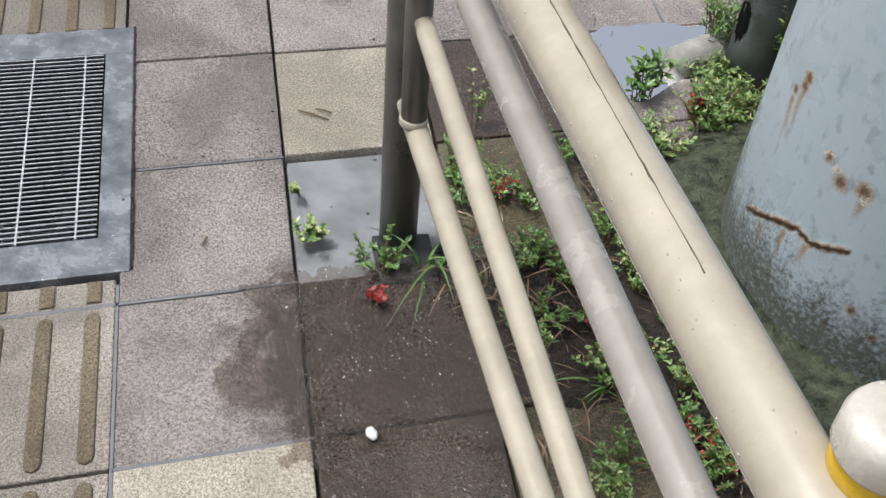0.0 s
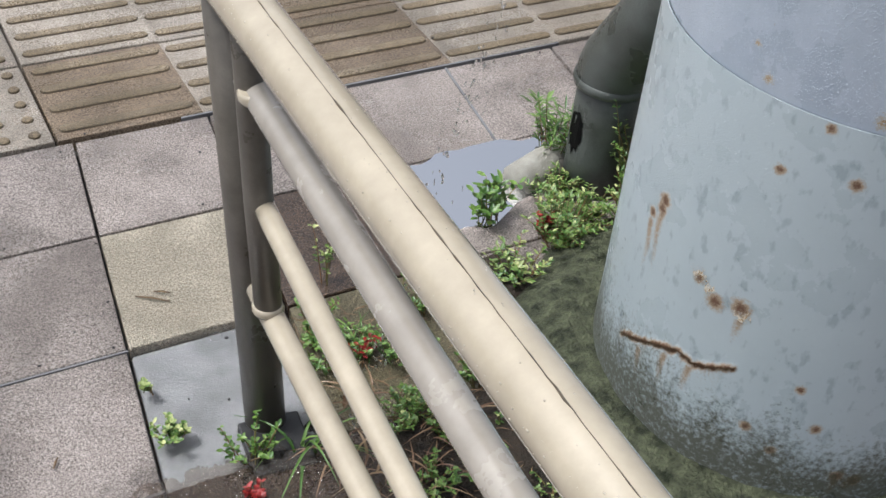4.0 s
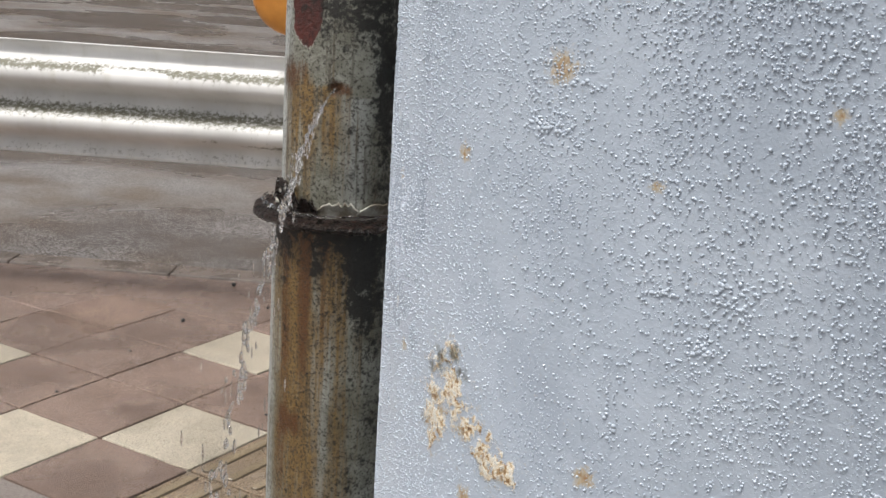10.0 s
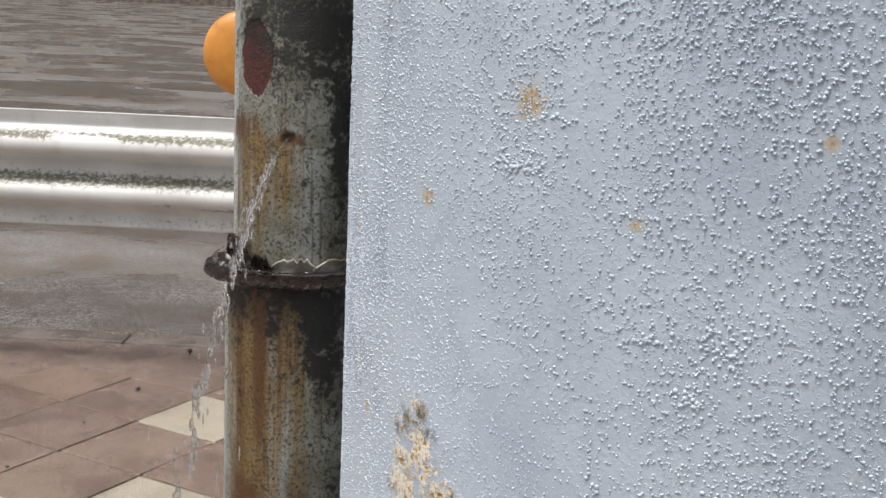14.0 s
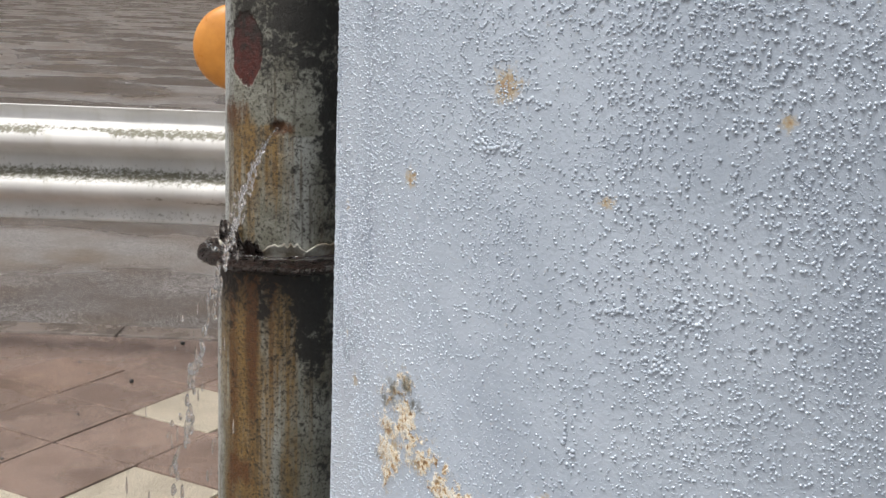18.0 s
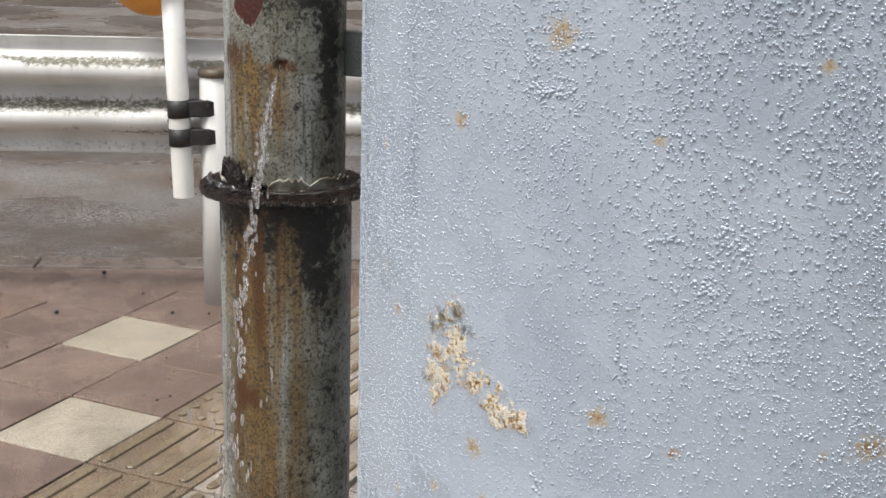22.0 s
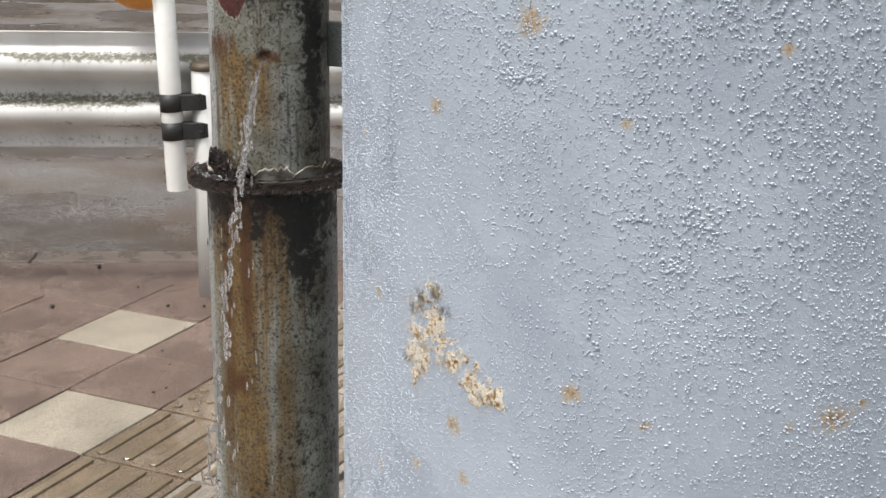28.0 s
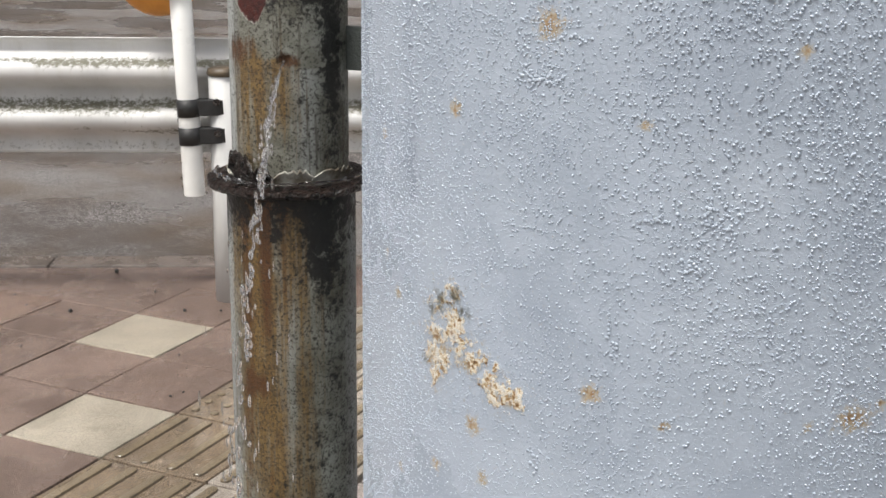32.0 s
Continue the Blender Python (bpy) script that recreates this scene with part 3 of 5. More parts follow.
part("seam", bm, M_COLUMN_LOW, column, "thin weld seam with rust", True)

# small blisters and drops on the paint
def domes(name, th, z, r, tall, parent, axis_radius, material):
    """Many small domes on a round wall: angles, heights, radii."""
    n = len(th)
    ring = np.linspace(0, 2 * math.pi, 6, endpoint=False)
    prof = [(1.0, 0.0), (0.8, 0.72)]
    out = []
    a = np.radians(th)
    nrm = np.stack([np.cos(a), np.sin(a), 0 * a], -1)
    tan = np.stack([-np.sin(a), np.cos(a), 0 * a], -1)
    c = np.stack([axis_radius * np.cos(a), axis_radius * np.sin(a), z], -1) - nrm * 0.00015
    for q, h in prof:
        p = c[:, None] + (r * q)[:, None, None] * (np.cos(ring)[None, :, None] * tan[:, None] + np.sin(ring)[None, :, None] * np.array([0, 0, 1.0])) + (tall * h)[:, None, None] * nrm[:, None]
        out.append(p)
    tip = (c + tall[:, None] * nrm)[:, None]
    co = np.concatenate(out + [tip], 1)
    m = co.shape[1]
    quads = np.array([(j, (j + 1) % 6, 6 + (j + 1) % 6, 6 + j) for j in range(6)])[None] + (np.arange(n) * m)[:, None, None]
    tris = np.array([(6 + j, 6 + (j + 1) % 6, 12) for j in range(6)])[None] + (np.arange(n) * m)[:, None, None]
    me = bpy.data.meshes.new(name)
    me.from_pydata(co.reshape(-1, 3).tolist(), [], quads.reshape(-1, 4).tolist() + tris.reshape(-1, 3).tolist())
    me.polygons.foreach_set("use_smooth", [True] * len(me.polygons))
    me.materials.append(material)
    ob = new(name, me)
    ob.parent = parent
    return tagged(ob, kind="stuff")


rs = np.random.RandomState(7)
N = 158000
bt, bz = rs.uniform(116, 244, N), rs.uniform(SEAM + 0.01, 1.36, N)
dense = fbm(bt * 0.16, bz * 17, 40)
keep = rs.rand(N) < np.clip(0.72 + 1.7 * (dense - 0.5), 0.30, 1.0) * np.clip(0.5 + (bz - SEAM) * 2.0, 0, 1)
bt, bz, dense = bt[keep], bz[keep], dense[keep]
br = (0.00034 + 0.0007 * rs.rand(len(bt)) ** 2.6) * np.clip(0.9 + (bt - 160) * 0.005, 0.9, 1.08) * np.clip(0.8 + (bz - 0.8) * 0.6, 0.8, 1.15)
domes("blisters", bt, bz, br, br * 1.15, column, RADIUS, M_BLISTER)
ct, cz, cr = [], [], []
for a, h, wa, wh, count in ((168, 1.190, 3.0, 0.006, 60), (182.5, 1.112, 1.5, 0.008, 22), (189.5, 1.112, 2.8, 0.017, 46), (178, 0.909, 2.6, 0.016, 60), (178.5, 1.036, 1.2, 0.014, 18), (172, 1.215, 2, 0.004, 10), (187, 1.087, 1.6, 0.006, 26), (169, 0.94, 0.8, 0.012, 16)):
    ct += list(rs.normal(a, wa * 0.6, count))
    cz += list(rs.normal(h, wh * 0.5, count))
    cr += list(rs.uniform(0.0007, 0.0016, count))
cr = np.array(cr)
domes("paint_blobs", np.array(ct), np.array(cz), cr, cr * 0.85, column, RADIUS, M_BLISTER)

# ---- concrete foot ----
bm = bmesh.new()
rings = []
for q, z in ((RADIUS - 0.02, 0.062), (0.33, 0.062), (0.36, 0.058), (0.395, 0.045), (0.43, 0.022), (0.455, 0.0), (0.47, -0.03)):
    row = []
    for k in range(96):
        a = 2 * math.pi * k / 96
        j = 1 + (0.10 * (noise.noise((math.cos(a) * 2.2, math.sin(a) * 2.2, 3)) if q > 0.34 else 0))
        row.append(bm.verts.new((q * j * math.cos(a), q * j * math.sin(a), z + 0.006 * noise.noise((math.cos(a) * 7, math.sin(a) * 7, q * 20)))))
    rings.append(row)
for a, b in zip(rings, rings[1:]):
    for k in range(96):
        bm.faces.new((a[k], b[k], b[(k + 1) % 96], a[(k + 1) % 96]))
foot = part("concrete_foot", bm, M_PLINTH, None, "", True)
foot.location = COLUMN
tagged(foot, "mossy rough concrete collar round the column foot", "concrete foot")

# ---- the drainpipe ----
drainpipe = base("drainpipe", "old grey drainpipe with flaking paint and a leaking rusty hole", "drainpipe", PIPE)
FRONT = 207.0
pa = np.arange(0, 360, 3.0)


def off(th, a):
    return (th - a + 180) % 360 - 180


HOLE_Z = 1.148
th_p, z_p = np.meshgrid(pa, np.concatenate([np.arange(FLANGE, 1.34, 0.003), np.arange(1.35, 4.3, 0.25)]), indexing="ij")
g = lambda a, w: np.exp(-0.5 * (off(th_p, a) / w) ** 2)
hole = np.hypot(off(th_p, FRONT) / 57.3 * 0.0566, z_p - HOLE_Z)
up_och = 0.95 * g(172, 17) * np.clip((1.175 - z_p) / 0.03, 0, 1) * np.clip(0.55 + (z_p - FLANGE) * 4, 0, 1) + 0.55 * g(205, 14) * (z_p < HOLE_Z) * np.clip((z_p - 1.05) / 0.05, 0, 1)
up_rust = 0.9 * g(150, 9) * np.exp(-((z_p - 1.155) / 0.02) ** 2) + 0.7 * g(170, 7) * np.exp(-((z_p - 1.16) / 0.02) ** 2) + 1.1 * np.exp(-0.5 * (hole / 0.005) ** 2) + 0.75 * np.exp(-0.5 * (np.hypot(off(th_p, FRONT + 10) / 57.3 * 0.0566, z_p - HOLE_Z + 0.001) / 0.005) ** 2) + 0.45 * g(250, 4) * (z_p < 1.17) + 0.5 * np.exp(-((z_p - FLANGE) / 0.012) ** 2)
up_primer = 1.0 * np.clip(1.4 - np.hypot(off(th_p, 175) / 19, (z_p - 1.214) / 0.034) ** 2, 0, 1)
# Mould, plus the right side's shade put into the colour.
up_mould_shade = 1.15 * g(257, 10) * np.clip((z_p - 1.06) / 0.06, 0.35, 1) + 0.6 * g(225, 30) * np.clip((z_p - 1.17) / 0.03, 0, 1) + 0.55 * g(190, 50) * np.clip((z_p - 1.19) / 0.05, 0, 1) + 0.5 * np.exp(-((z_p - FLANGE) / 0.010) ** 2)
dent = np.where(hole < 0.0045, 0.004, 0)
skin("upper_pipe", pa, z_p[0], 0.0566 + 0.0006 * (fbm(th_p * 0.05, z_p * 30, 8) - 0.5) - dent - 0.0007 * (up_primer > 0.5), M_PIPE, drainpipe, "upper length with peeled patch of red primer", ochre=up_och, rust=up_rust, primer=up_primer, mould=up_mould_shade, pale=0.8 * g(138, 14) + 0.45 * g(228, 14) * (z_p < 1.14))
th_p, z_p = np.meshgrid(pa, np.arange(0.50, FLANGE + 0.002, 0.004), indexing="ij")
lo_och = 1.0 * g(176, 19) * np.clip(0.45 + (z_p - 0.55) * 1.2, 0, 1) + 0.5 * g(214, 18)
lo_rust = 0.5 * g(192, 9) * np.clip((z_p - 0.85) / 0.1, 0, 1) + 0.6 * g(166, 6) + 0.42 * g(186, 4) * (z_p > 0.7) + 0.35 * g(205, 3) + 0.6 * np.exp(-((z_p - FLANGE) / 0.03) ** 2) * g(180, 60) + 0.8 * np.exp(-(np.hypot(off(th_p, 176) / 57.3 * 0.063, z_p - 0.83) / 0.012) ** 2)
# Mould, plus shade painted on the right and towards the bottom.
lo_mould_shade = 0.5 * g(238, 12) * np.exp(-((z_p - 0.965) / 0.035) ** 2) + 0.18 * g(250, 18) * (0.5 + fbm(th_p * 0.1, z_p * 12, 19)) + 0.95 * np.exp(-((z_p - FLANGE) / (0.022 + 0.050 * fbm(th_p * 0.08, 0 * z_p, 17))) ** 2) + 0.4 * g(240, 12) * np.exp(-((z_p - 0.95) / 0.05) ** 2) + 0.33 * g(225, 30) * np.clip((0.86 - z_p) / 0.2, 0, 1) + 0.5 * g(232, 18) * np.clip((0.72 - z_p) / 0.12, 0, 1) + 0.25 * g(150, 30) * np.clip((0.75 - z_p) / 0.2, 0, 1)
skin("lower_pipe", pa, z_p[0], 0.0632 + 0.0006 * (fbm(th_p * 0.05, z_p * 30, 18) - 0.5), M_PIPE, drainpipe, "lower length with ochre stains, black mould and painted-in shade", ochre=lo_och, rust=lo_rust, primer=0 * z_p, mould=lo_mould_shade, pale=0.7 * g(136, 13) + 0.6 * g(288, 18) + 0.35 * g(206, 10))
bm = bmesh.new()
rows = []
for q, z in ((0.056, FLANGE + 0.004), (0.066, FLANGE + 0.005), (0.078, FLANGE + 0.003), (0.082, FLANGE + 0.001), (0.0825, FLANGE - 0.003), (0.079, FLANGE - 0.006), (0.068, FLANGE - 0.007), (0.0625, FLANGE - 0.010)):
    rows.append([bm.verts.new(((q + 0.0022 * noise.noise((4 * math.cos(a), 4 * math.sin(a), q * 9))) * math.cos(a), (q + 0.0022 * noise.noise((4 * math.cos(a), 4 * math.sin(a), q * 9))) * math.sin(a), z + 0.0016 * noise.noise((6 * math.cos(a), 6 * math.sin(a), q * 40)))) for a in (2 * math.pi * k / 96 for k in range(96))])
for a, b in zip(rows, rows[1:]):
    for k in range(96):
        bm.faces.new((a[k], b[k], b[(k + 1) % 96], a[(k + 1) % 96]))
flange = part("flange", bm, M_RUST, drainpipe, "corroded black flange ring, wet", True)
bm = bmesh.new()
sweep(bm, [(0.073 * math.cos(a), 0.073 * math.sin(a), FLANGE + 0.0075) for a in (radians(110 + k * 2.2) for k in range(90))], [0.0012 + 0.0022 * abs(noise.noise((k * 0.17, 2, 5))) for k in range(90)], 8)
part("standing_water", bm, M_WATER, flange, "", True)


def flake(a0, a1, z0, z1, curl, seed, material, r=0.0585):
    """A torn, curled sheet of paint round the pipe."""
    bm = bmesh.new()
    n, m = 14, 6
    cols = []
    for i in range(n + 1):
        a = radians(a0 + (a1 - a0) * i / n)
        top = z1 - (z1 - z0) * 0.55 * abs(noise.noise((i * 0.55, seed, 1)))
        edge = min(i, n - i) / n
        top = z0 + (top - z0) * min(1, 0.35 + 3 * edge)
        cols.append([bm.verts.new(((r + curl * (j / m) ** 2 + 0.001 * noise.noise((i, j, seed))) * math.cos(a), (r + curl * (j / m) ** 2) * math.sin(a), z0 + (top - z0) * j / m)) for j in range(m + 1)])
    for p, q in zip(cols, cols[1:]):
        for j in range(m):
            bm.faces.new((p[j], q[j], q[j + 1], p[j + 1]))
    ob = part("paint_flake", bm, material, drainpipe, "", True)
    ob.modifiers.new("thickness", "SOLIDIFY").thickness = 0.0012


flake(142, 178, FLANGE + 0.004, FLANGE + 0.036, 0.006, 3.3, M_RUST)
flake(178, 196, FLANGE + 0.004, FLANGE + 0.020, 0.006, 8.1, M_RUST)
flake(196, 232, FLANGE + 0.004, FLANGE + 0.020, 0.005, 5.2, M_FLAKE)
flake(230, 285, FLANGE + 0.004, FLANGE + 0.018, 0.004, 7.7, M_FLAKE, 0.059)
flake(110, 138, FLANGE + 0.004, FLANGE + 0.012, 0.004, 2.7, M_FLAKE)
FOOT = Vector((-0.010, 0.140, 0))
tube("elbow", [(0, 0, 0.565), (0, 0, 0.535), (0, 0.006, 0.505), (-0.003, 0.045, 0.43), (-0.007, 0.095, 0.34), (-0.009, 0.128, 0.285), (-0.010, 0.139, 0.255), (-0.010, 0.14, 0.235)], [0.0665, 0.067, 0.0675, 0.069, 0.0705, 0.0705, 0.070, 0.0705], M_PIPE_PLAIN, drainpipe, 48, "smooth grey-green elbow")
tube("collar", [FOOT + Vector((0, 0, z)) for z in (0.226, 0.23, 0.238, 0.246, 0.25)], [0.066, 0.0725, 0.074, 0.0725, 0.066], M_PIPE_PLAIN, drainpipe, 48)
tube("foot_pipe", [FOOT + Vector((0, 0, z)) for z in (-0.02, 0.08, 0.16, 0.24)], [0.0635, 0.063, 0.063, 0.063], M_PIPE_PLAIN, drainpipe, 48, "broken foot piece with a dark hole")
# Flat black face on the pipe; the hole's inner shade is its colour.
bm = bmesh.new()
rim = []
for k in range(20):
    a = 2 * math.pi * k / 20
    u, v = 0.021 * math.cos(a) * (1 + 0.5 * noise.noise((k * 0.8, 1, 1))), 0.135 + 0.045 * math.sin(a) * (1 + 0.3 * noise.noise((k * 0.9, 2, 1)))
    th = radians(178) + u / 0.064
    rim.append(bm.verts.new((FOOT.x + 0.0645 * math.cos(th), FOOT.y + 0.0645 * math.sin(th), v)))
bm.faces.new(rim)
part("break", bm, M_DARK, drainpipe, "jagged break in the foot, its inner shade painted black")
# strap to the column
bm = bmesh.new()
box(bm, -0.004, 0.004, -0.045, 0.045, -0.021, 0.021, 0.001)
strap = part("strap", bm, M_PIPE_PLAIN, drainpipe, "grey steel strap with rusty bolt")
strap.location, strap.rotation_euler = (0.022, -0.083, 1.155), (0, 0, radians(8))
tube("bolt", [(-0.012, 0.0, 0.004), (-0.004, 0.0, 0.004)], 0.006, M_RUST, strap, 6)

# ---- the jet of water from the hole ----
jet = base("water_jet", "thin jet of rain water spurting from the leaking pipe", "water")
OUT, SIDE = Vector((math.cos(radians(FRONT)), math.sin(radians(FRONT)), 0)), Vector((math.cos(radians(FRONT - 90)), math.sin(radians(FRONT - 90)), 0))
start = PIPE + OUT * 0.056 + Vector((0, 0, HOLE_Z))
SPEED = OUT * 1.82 + SIDE * 0.03 - Vector((0, 0, 0.125))


def flight(t):
    """Where the water is, t seconds after it leaves the hole."""
    return start + SPEED * t - Vector((0, 0, 4.905 * t * t))


def drop(bm, p, way, long, r):
    sweep(bm, [p + way * long * q for q in (-0.5, -0.3, 0.1, 0.4, 0.5)], [r * 0.15, r * 0.7, r, r * 0.6, r * 0.1], 6)


rj = random.Random(3)
steps = 26
for n_strand in range(2):
    wob = []
    for k in range(steps + 1):
        q = k / steps
        wob.append(flight(0.098 * q) + SIDE * (0.0012 + 0.005 * q) * noise.noise((k * 0.6, n_strand * 5.3, 0.4)) + Vector((0, 0, 0.004 * q * noise.noise((k * 0.5, n_strand * 5, 9)))))
    tube("stream", wob, [max(0.0003, 0.0007 + 0.0003 * k / steps + 0.0012 * noise.noise((k * 0.9, n_strand * 3.7, 4))) for k in range(steps + 1)], M_JET, jet, 8)
bm = bmesh.new()
for k in range(80):
    t = 0.03 + 0.075 * rj.random()
    w = 0.0008 + 0.035 * (t - 0.02)
    p = flight(t) + SIDE * rj.gauss(0, w) + Vector((0, 0, rj.gauss(0, w)))
    drop(bm, p, Vector((rj.gauss(0, 0.1), rj.gauss(0, 0.1), -1)), rj.uniform(0.003, 0.008), rj.uniform(0.0005, 0.0013))
t = 0.092
while t < 0.44:
    t += rj.uniform(0.004, 0.0075)
    w = 0.002 + 0.020 * (t - 0.09)
    for _ in range(rj.randint(3, 6)):
        p = flight(t + rj.gauss(0, 0.0012)) + SIDE * rj.gauss(0, w) + Vector((0, 0, rj.gauss(0, w)))
        if p.z > 0.03:
            drop(bm, p, Vector((rj.gauss(0, 0.12), rj.gauss(0, 0.12), -1)), rj.uniform(0.004, 0.011), rj.uniform(0.0009, 0.0022))
for k in range(110):
    t = 0.09 + 0.36 * rj.random()
    w = 0.004 + 0.10 * (t - 0.08)
    p = flight(t) + SIDE * rj.gauss(0, w) + Vector((0, 0, rj.gauss(0, w)))
    if p.z > 0.03:
        drop(bm, p, Vector((0, 0, -1)), rj.uniform(0.004, 0.012), rj.uniform(0.0004, 0.0009))
tagged(part("spray", bm, M_JET, jet, "", True), kind="stuff")

# ---- the railing ----
rail = base("railing", "low beige tubular steel railing panel between round posts", "railing", (0.13, -0.535, 0))
O = Vector((0.13, -0.535, 0))


def rel(*p):
    return Vector(p) - O


def post(x, y, dx):
    p = tube("post", [rel(x, y, -0.02), rel(x + dx * 0.5, y, 0.4), rel(x + dx, y, 0.785)], 0.031, M_POST, rail, 40, "dark grey-brown round post")
    tube("yellow_band", [rel(x + dx, y, 0.785), rel(x + dx, y, 0.815)], 0.0318, M_YELLOW, p, 40, "yellow reflective band")
    tube("cap", [rel(x + dx, y, z) for z in (0.812, 0.817, 0.838, 0.846, 0.849)], [0.033, 0.036, 0.036, 0.032, 0.020], M_CAP, p, 40, "round beige plastic cap")
    return p


post(0.155, -0.535, -0.045)
bm = bmesh.new()
box(bm, -0.05, 0.045, -0.055, 0.055, -0.03, 0.0035, 0.003, Matrix.Translation(rel(0.155, -0.588, 0)) @ Matrix.Rotation(radians(-6), 4, "Z"))
part("base_plate", bm, M_BLACK, rail, "dark low block at the post foot")
post(0.161, -1.581, -0.035)


def long_tube(name, p, q, r, m, label=""):
    n = 26
    pts = [Vector(p).lerp(Vector(q), k / n) - O for k in range(n + 1)]
    return tube(name, pts, r, m, rail, 36, label)


long_tube("lower_tube", (0.127, -0.585, 0.314), (0.082, -1.56, 0.314), 0.0168, M_RAIL)
long_tube("middle_tube", (0.116, -0.635, 0.494), (0.048, -1.56, 0.494), 0.0140, M_RAIL)
long_tube("upper_tube", (0.113, -0.60, 0.655), (0.072, -1.56, 0.655), 0.0190, M_RAIL_GREY)
long_tube("top_rail", (0.102, -0.50, 0.765), (0.0915, -1.70, 0.765), 0.0308, M_RAIL, "thick beige hand tube beaded with rain")
bm = bmesh.new()
sweep(bm, [rel(0.120, -0.640, 0.325), rel(0.112, -0.630, 0.5), rel(0.106, -0.625, 0.66), rel(0.102, -0.62, 0.76)], 0.0185, 32)
upright = part("upright", bm, M_POST, rail, "", True)
for z in (0.328, 0.655):
    tube("weld", [rel(0.119 - (z - 0.33) * 0.04, -0.639, z + d) for d in (-0.004, 0, 0.006, 0.010)], [0.0188, 0.0206, 0.0206, 0.0188], M_RAIL, upright, 28)
for z in (0.36, 0.43, 0.60, 0.67):
    tube("bolt", [rel(0.122, -0.60, z), rel(0.132, -0.572, z)], 0.006, M_POST, upright, 6)
tube("paint_crack", [rel(0.099 + 0.0008 * noise.noise((k * 0.9, 2, 2)) - 0.00012 * k, -0.51 - 0.012 * k, 0.7955) for k in range(75)], [0.0004 + 0.0021 * abs(noise.noise((k * 0.7, 1, 1))) for k in range(75)], M_EDGE, rail, 5, "dark crack in the paint along the top")
# rain drops beaded on the top rail
def pebbles(name, places, sizes, material, parent=None):
    """Many small rounded bits in one mesh."""
    bm = bmesh.new()
    bmesh.ops.create_icosphere(bm, subdivisions=1, radius=1)
    ball = np.array([v.co[:] for v in bm.verts])
    tri = np.array([[v.index for v in f.verts] for f in bm.faces])
    bm.free()
    co = np.array(places)[:, None] + ball[None] * np.array(sizes)[:, None]
    f = tri[None] + (np.arange(len(places)) * len(ball))[:, None, None]
    me = bpy.data.meshes.new(name)
    me.from_pydata(co.reshape(-1, 3).tolist(), [], f.reshape(-1, 3).tolist())
    me.polygons.foreach_set("use_smooth", [True] * len(me.polygons))
    me.materials.append(material)
    ob = new(name, me)
    ob.parent = parent
    return tagged(ob, kind="stuff")


where, size = [], []
for k in range(300):
    y = rj.uniform(-1.55, -0.52)
    a = rj.gauss(math.pi * (0.5 if rj.random() < 0.35 else rj.choice((0.93, 0.08))), 0.32)
    x0 = 0.102 + (-0.50 - y) / 1.08 * -0.010
    where.append(rel(x0 + 0.0305 * math.cos(a), y, 0.765 + 0.0305 * math.sin(a))[:])
    r = rj.uniform(0.0004, 0.0012)
    size.append((r, r * rj.uniform(0.8, 1.9), r))
pebbles("rain_beading", where, size, M_BEAD, rail)

# ---- the guard rail ----
GUARD, LOW = 3.60, 0.475
guard = base("guard_rail", "white corrugated steel guard rail with mould streaks", "guard rail", KERB * GUARD)
PROFILE = [(0.0, 0.0), (0.004, 0.012), (0.016, 0.03), (0.02, 0.05), (-0.01, 0.065), (-0.03, 0.075), (-0.05, 0.085), (-0.06, 0.1), (-0.062, 0.12), (-0.055, 0.135), (-0.035, 0.145), (-0.012, 0.155), (0.012, 0.165), (0.02, 0.18), (0.02, 0.20), (0.012, 0.215), (-0.055, 0.245), (-0.062, 0.26), (-0.06, 0.28), (-0.05, 0.295), (-0.03, 0.305), (-0.01, 0.315), (0.018, 0.33), (0.018, 0.35), (0.006, 0.366), (0.0, 0.372)]
verts, mould = [], []
steps = np.arange(-4.0, 9.01, 0.05)
for s in steps:
    for u, v in PROFILE:
        p = KERB * u + ALONG * s
        verts.append((p.x, p.y, LOW + v))
        q = fbm(np.array([s * 3.0]), np.array([v * 14.0]), 61, 3)[0]
        mould.append(max(1.0 * math.exp(-((v - 0.298) / 0.014) ** 2) * (q > 0.36), 0.85 * math.exp(-((v - 0.155) / 0.022) ** 2) * (q > 0.38), 0.7 * math.exp(-((v - 0.075) / 0.014) ** 2) * (q > 0.42), 0.5 * math.exp(-((v - 0.02) / 0.012) ** 2)))
m = len(PROFILE)
me = bpy.data.meshes.new("beam")
me.from_pydata(verts, [], [(i * m + j, i * m + j + 1, (i + 1) * m + j + 1, (i + 1) * m + j) for i in range(len(steps) - 1) for j in range(m - 1)])
me.polygons.foreach_set("use_smooth", [True] * len(me.polygons))
me.attributes.new("mould", "FLOAT", "POINT").data.foreach_set("value", mould)
me.materials.append(M_GUARD)
beam = new("beam", me)
beam.parent = guard
beam.modifiers.new("thickness", "SOLIDIFY").thickness = 0.004


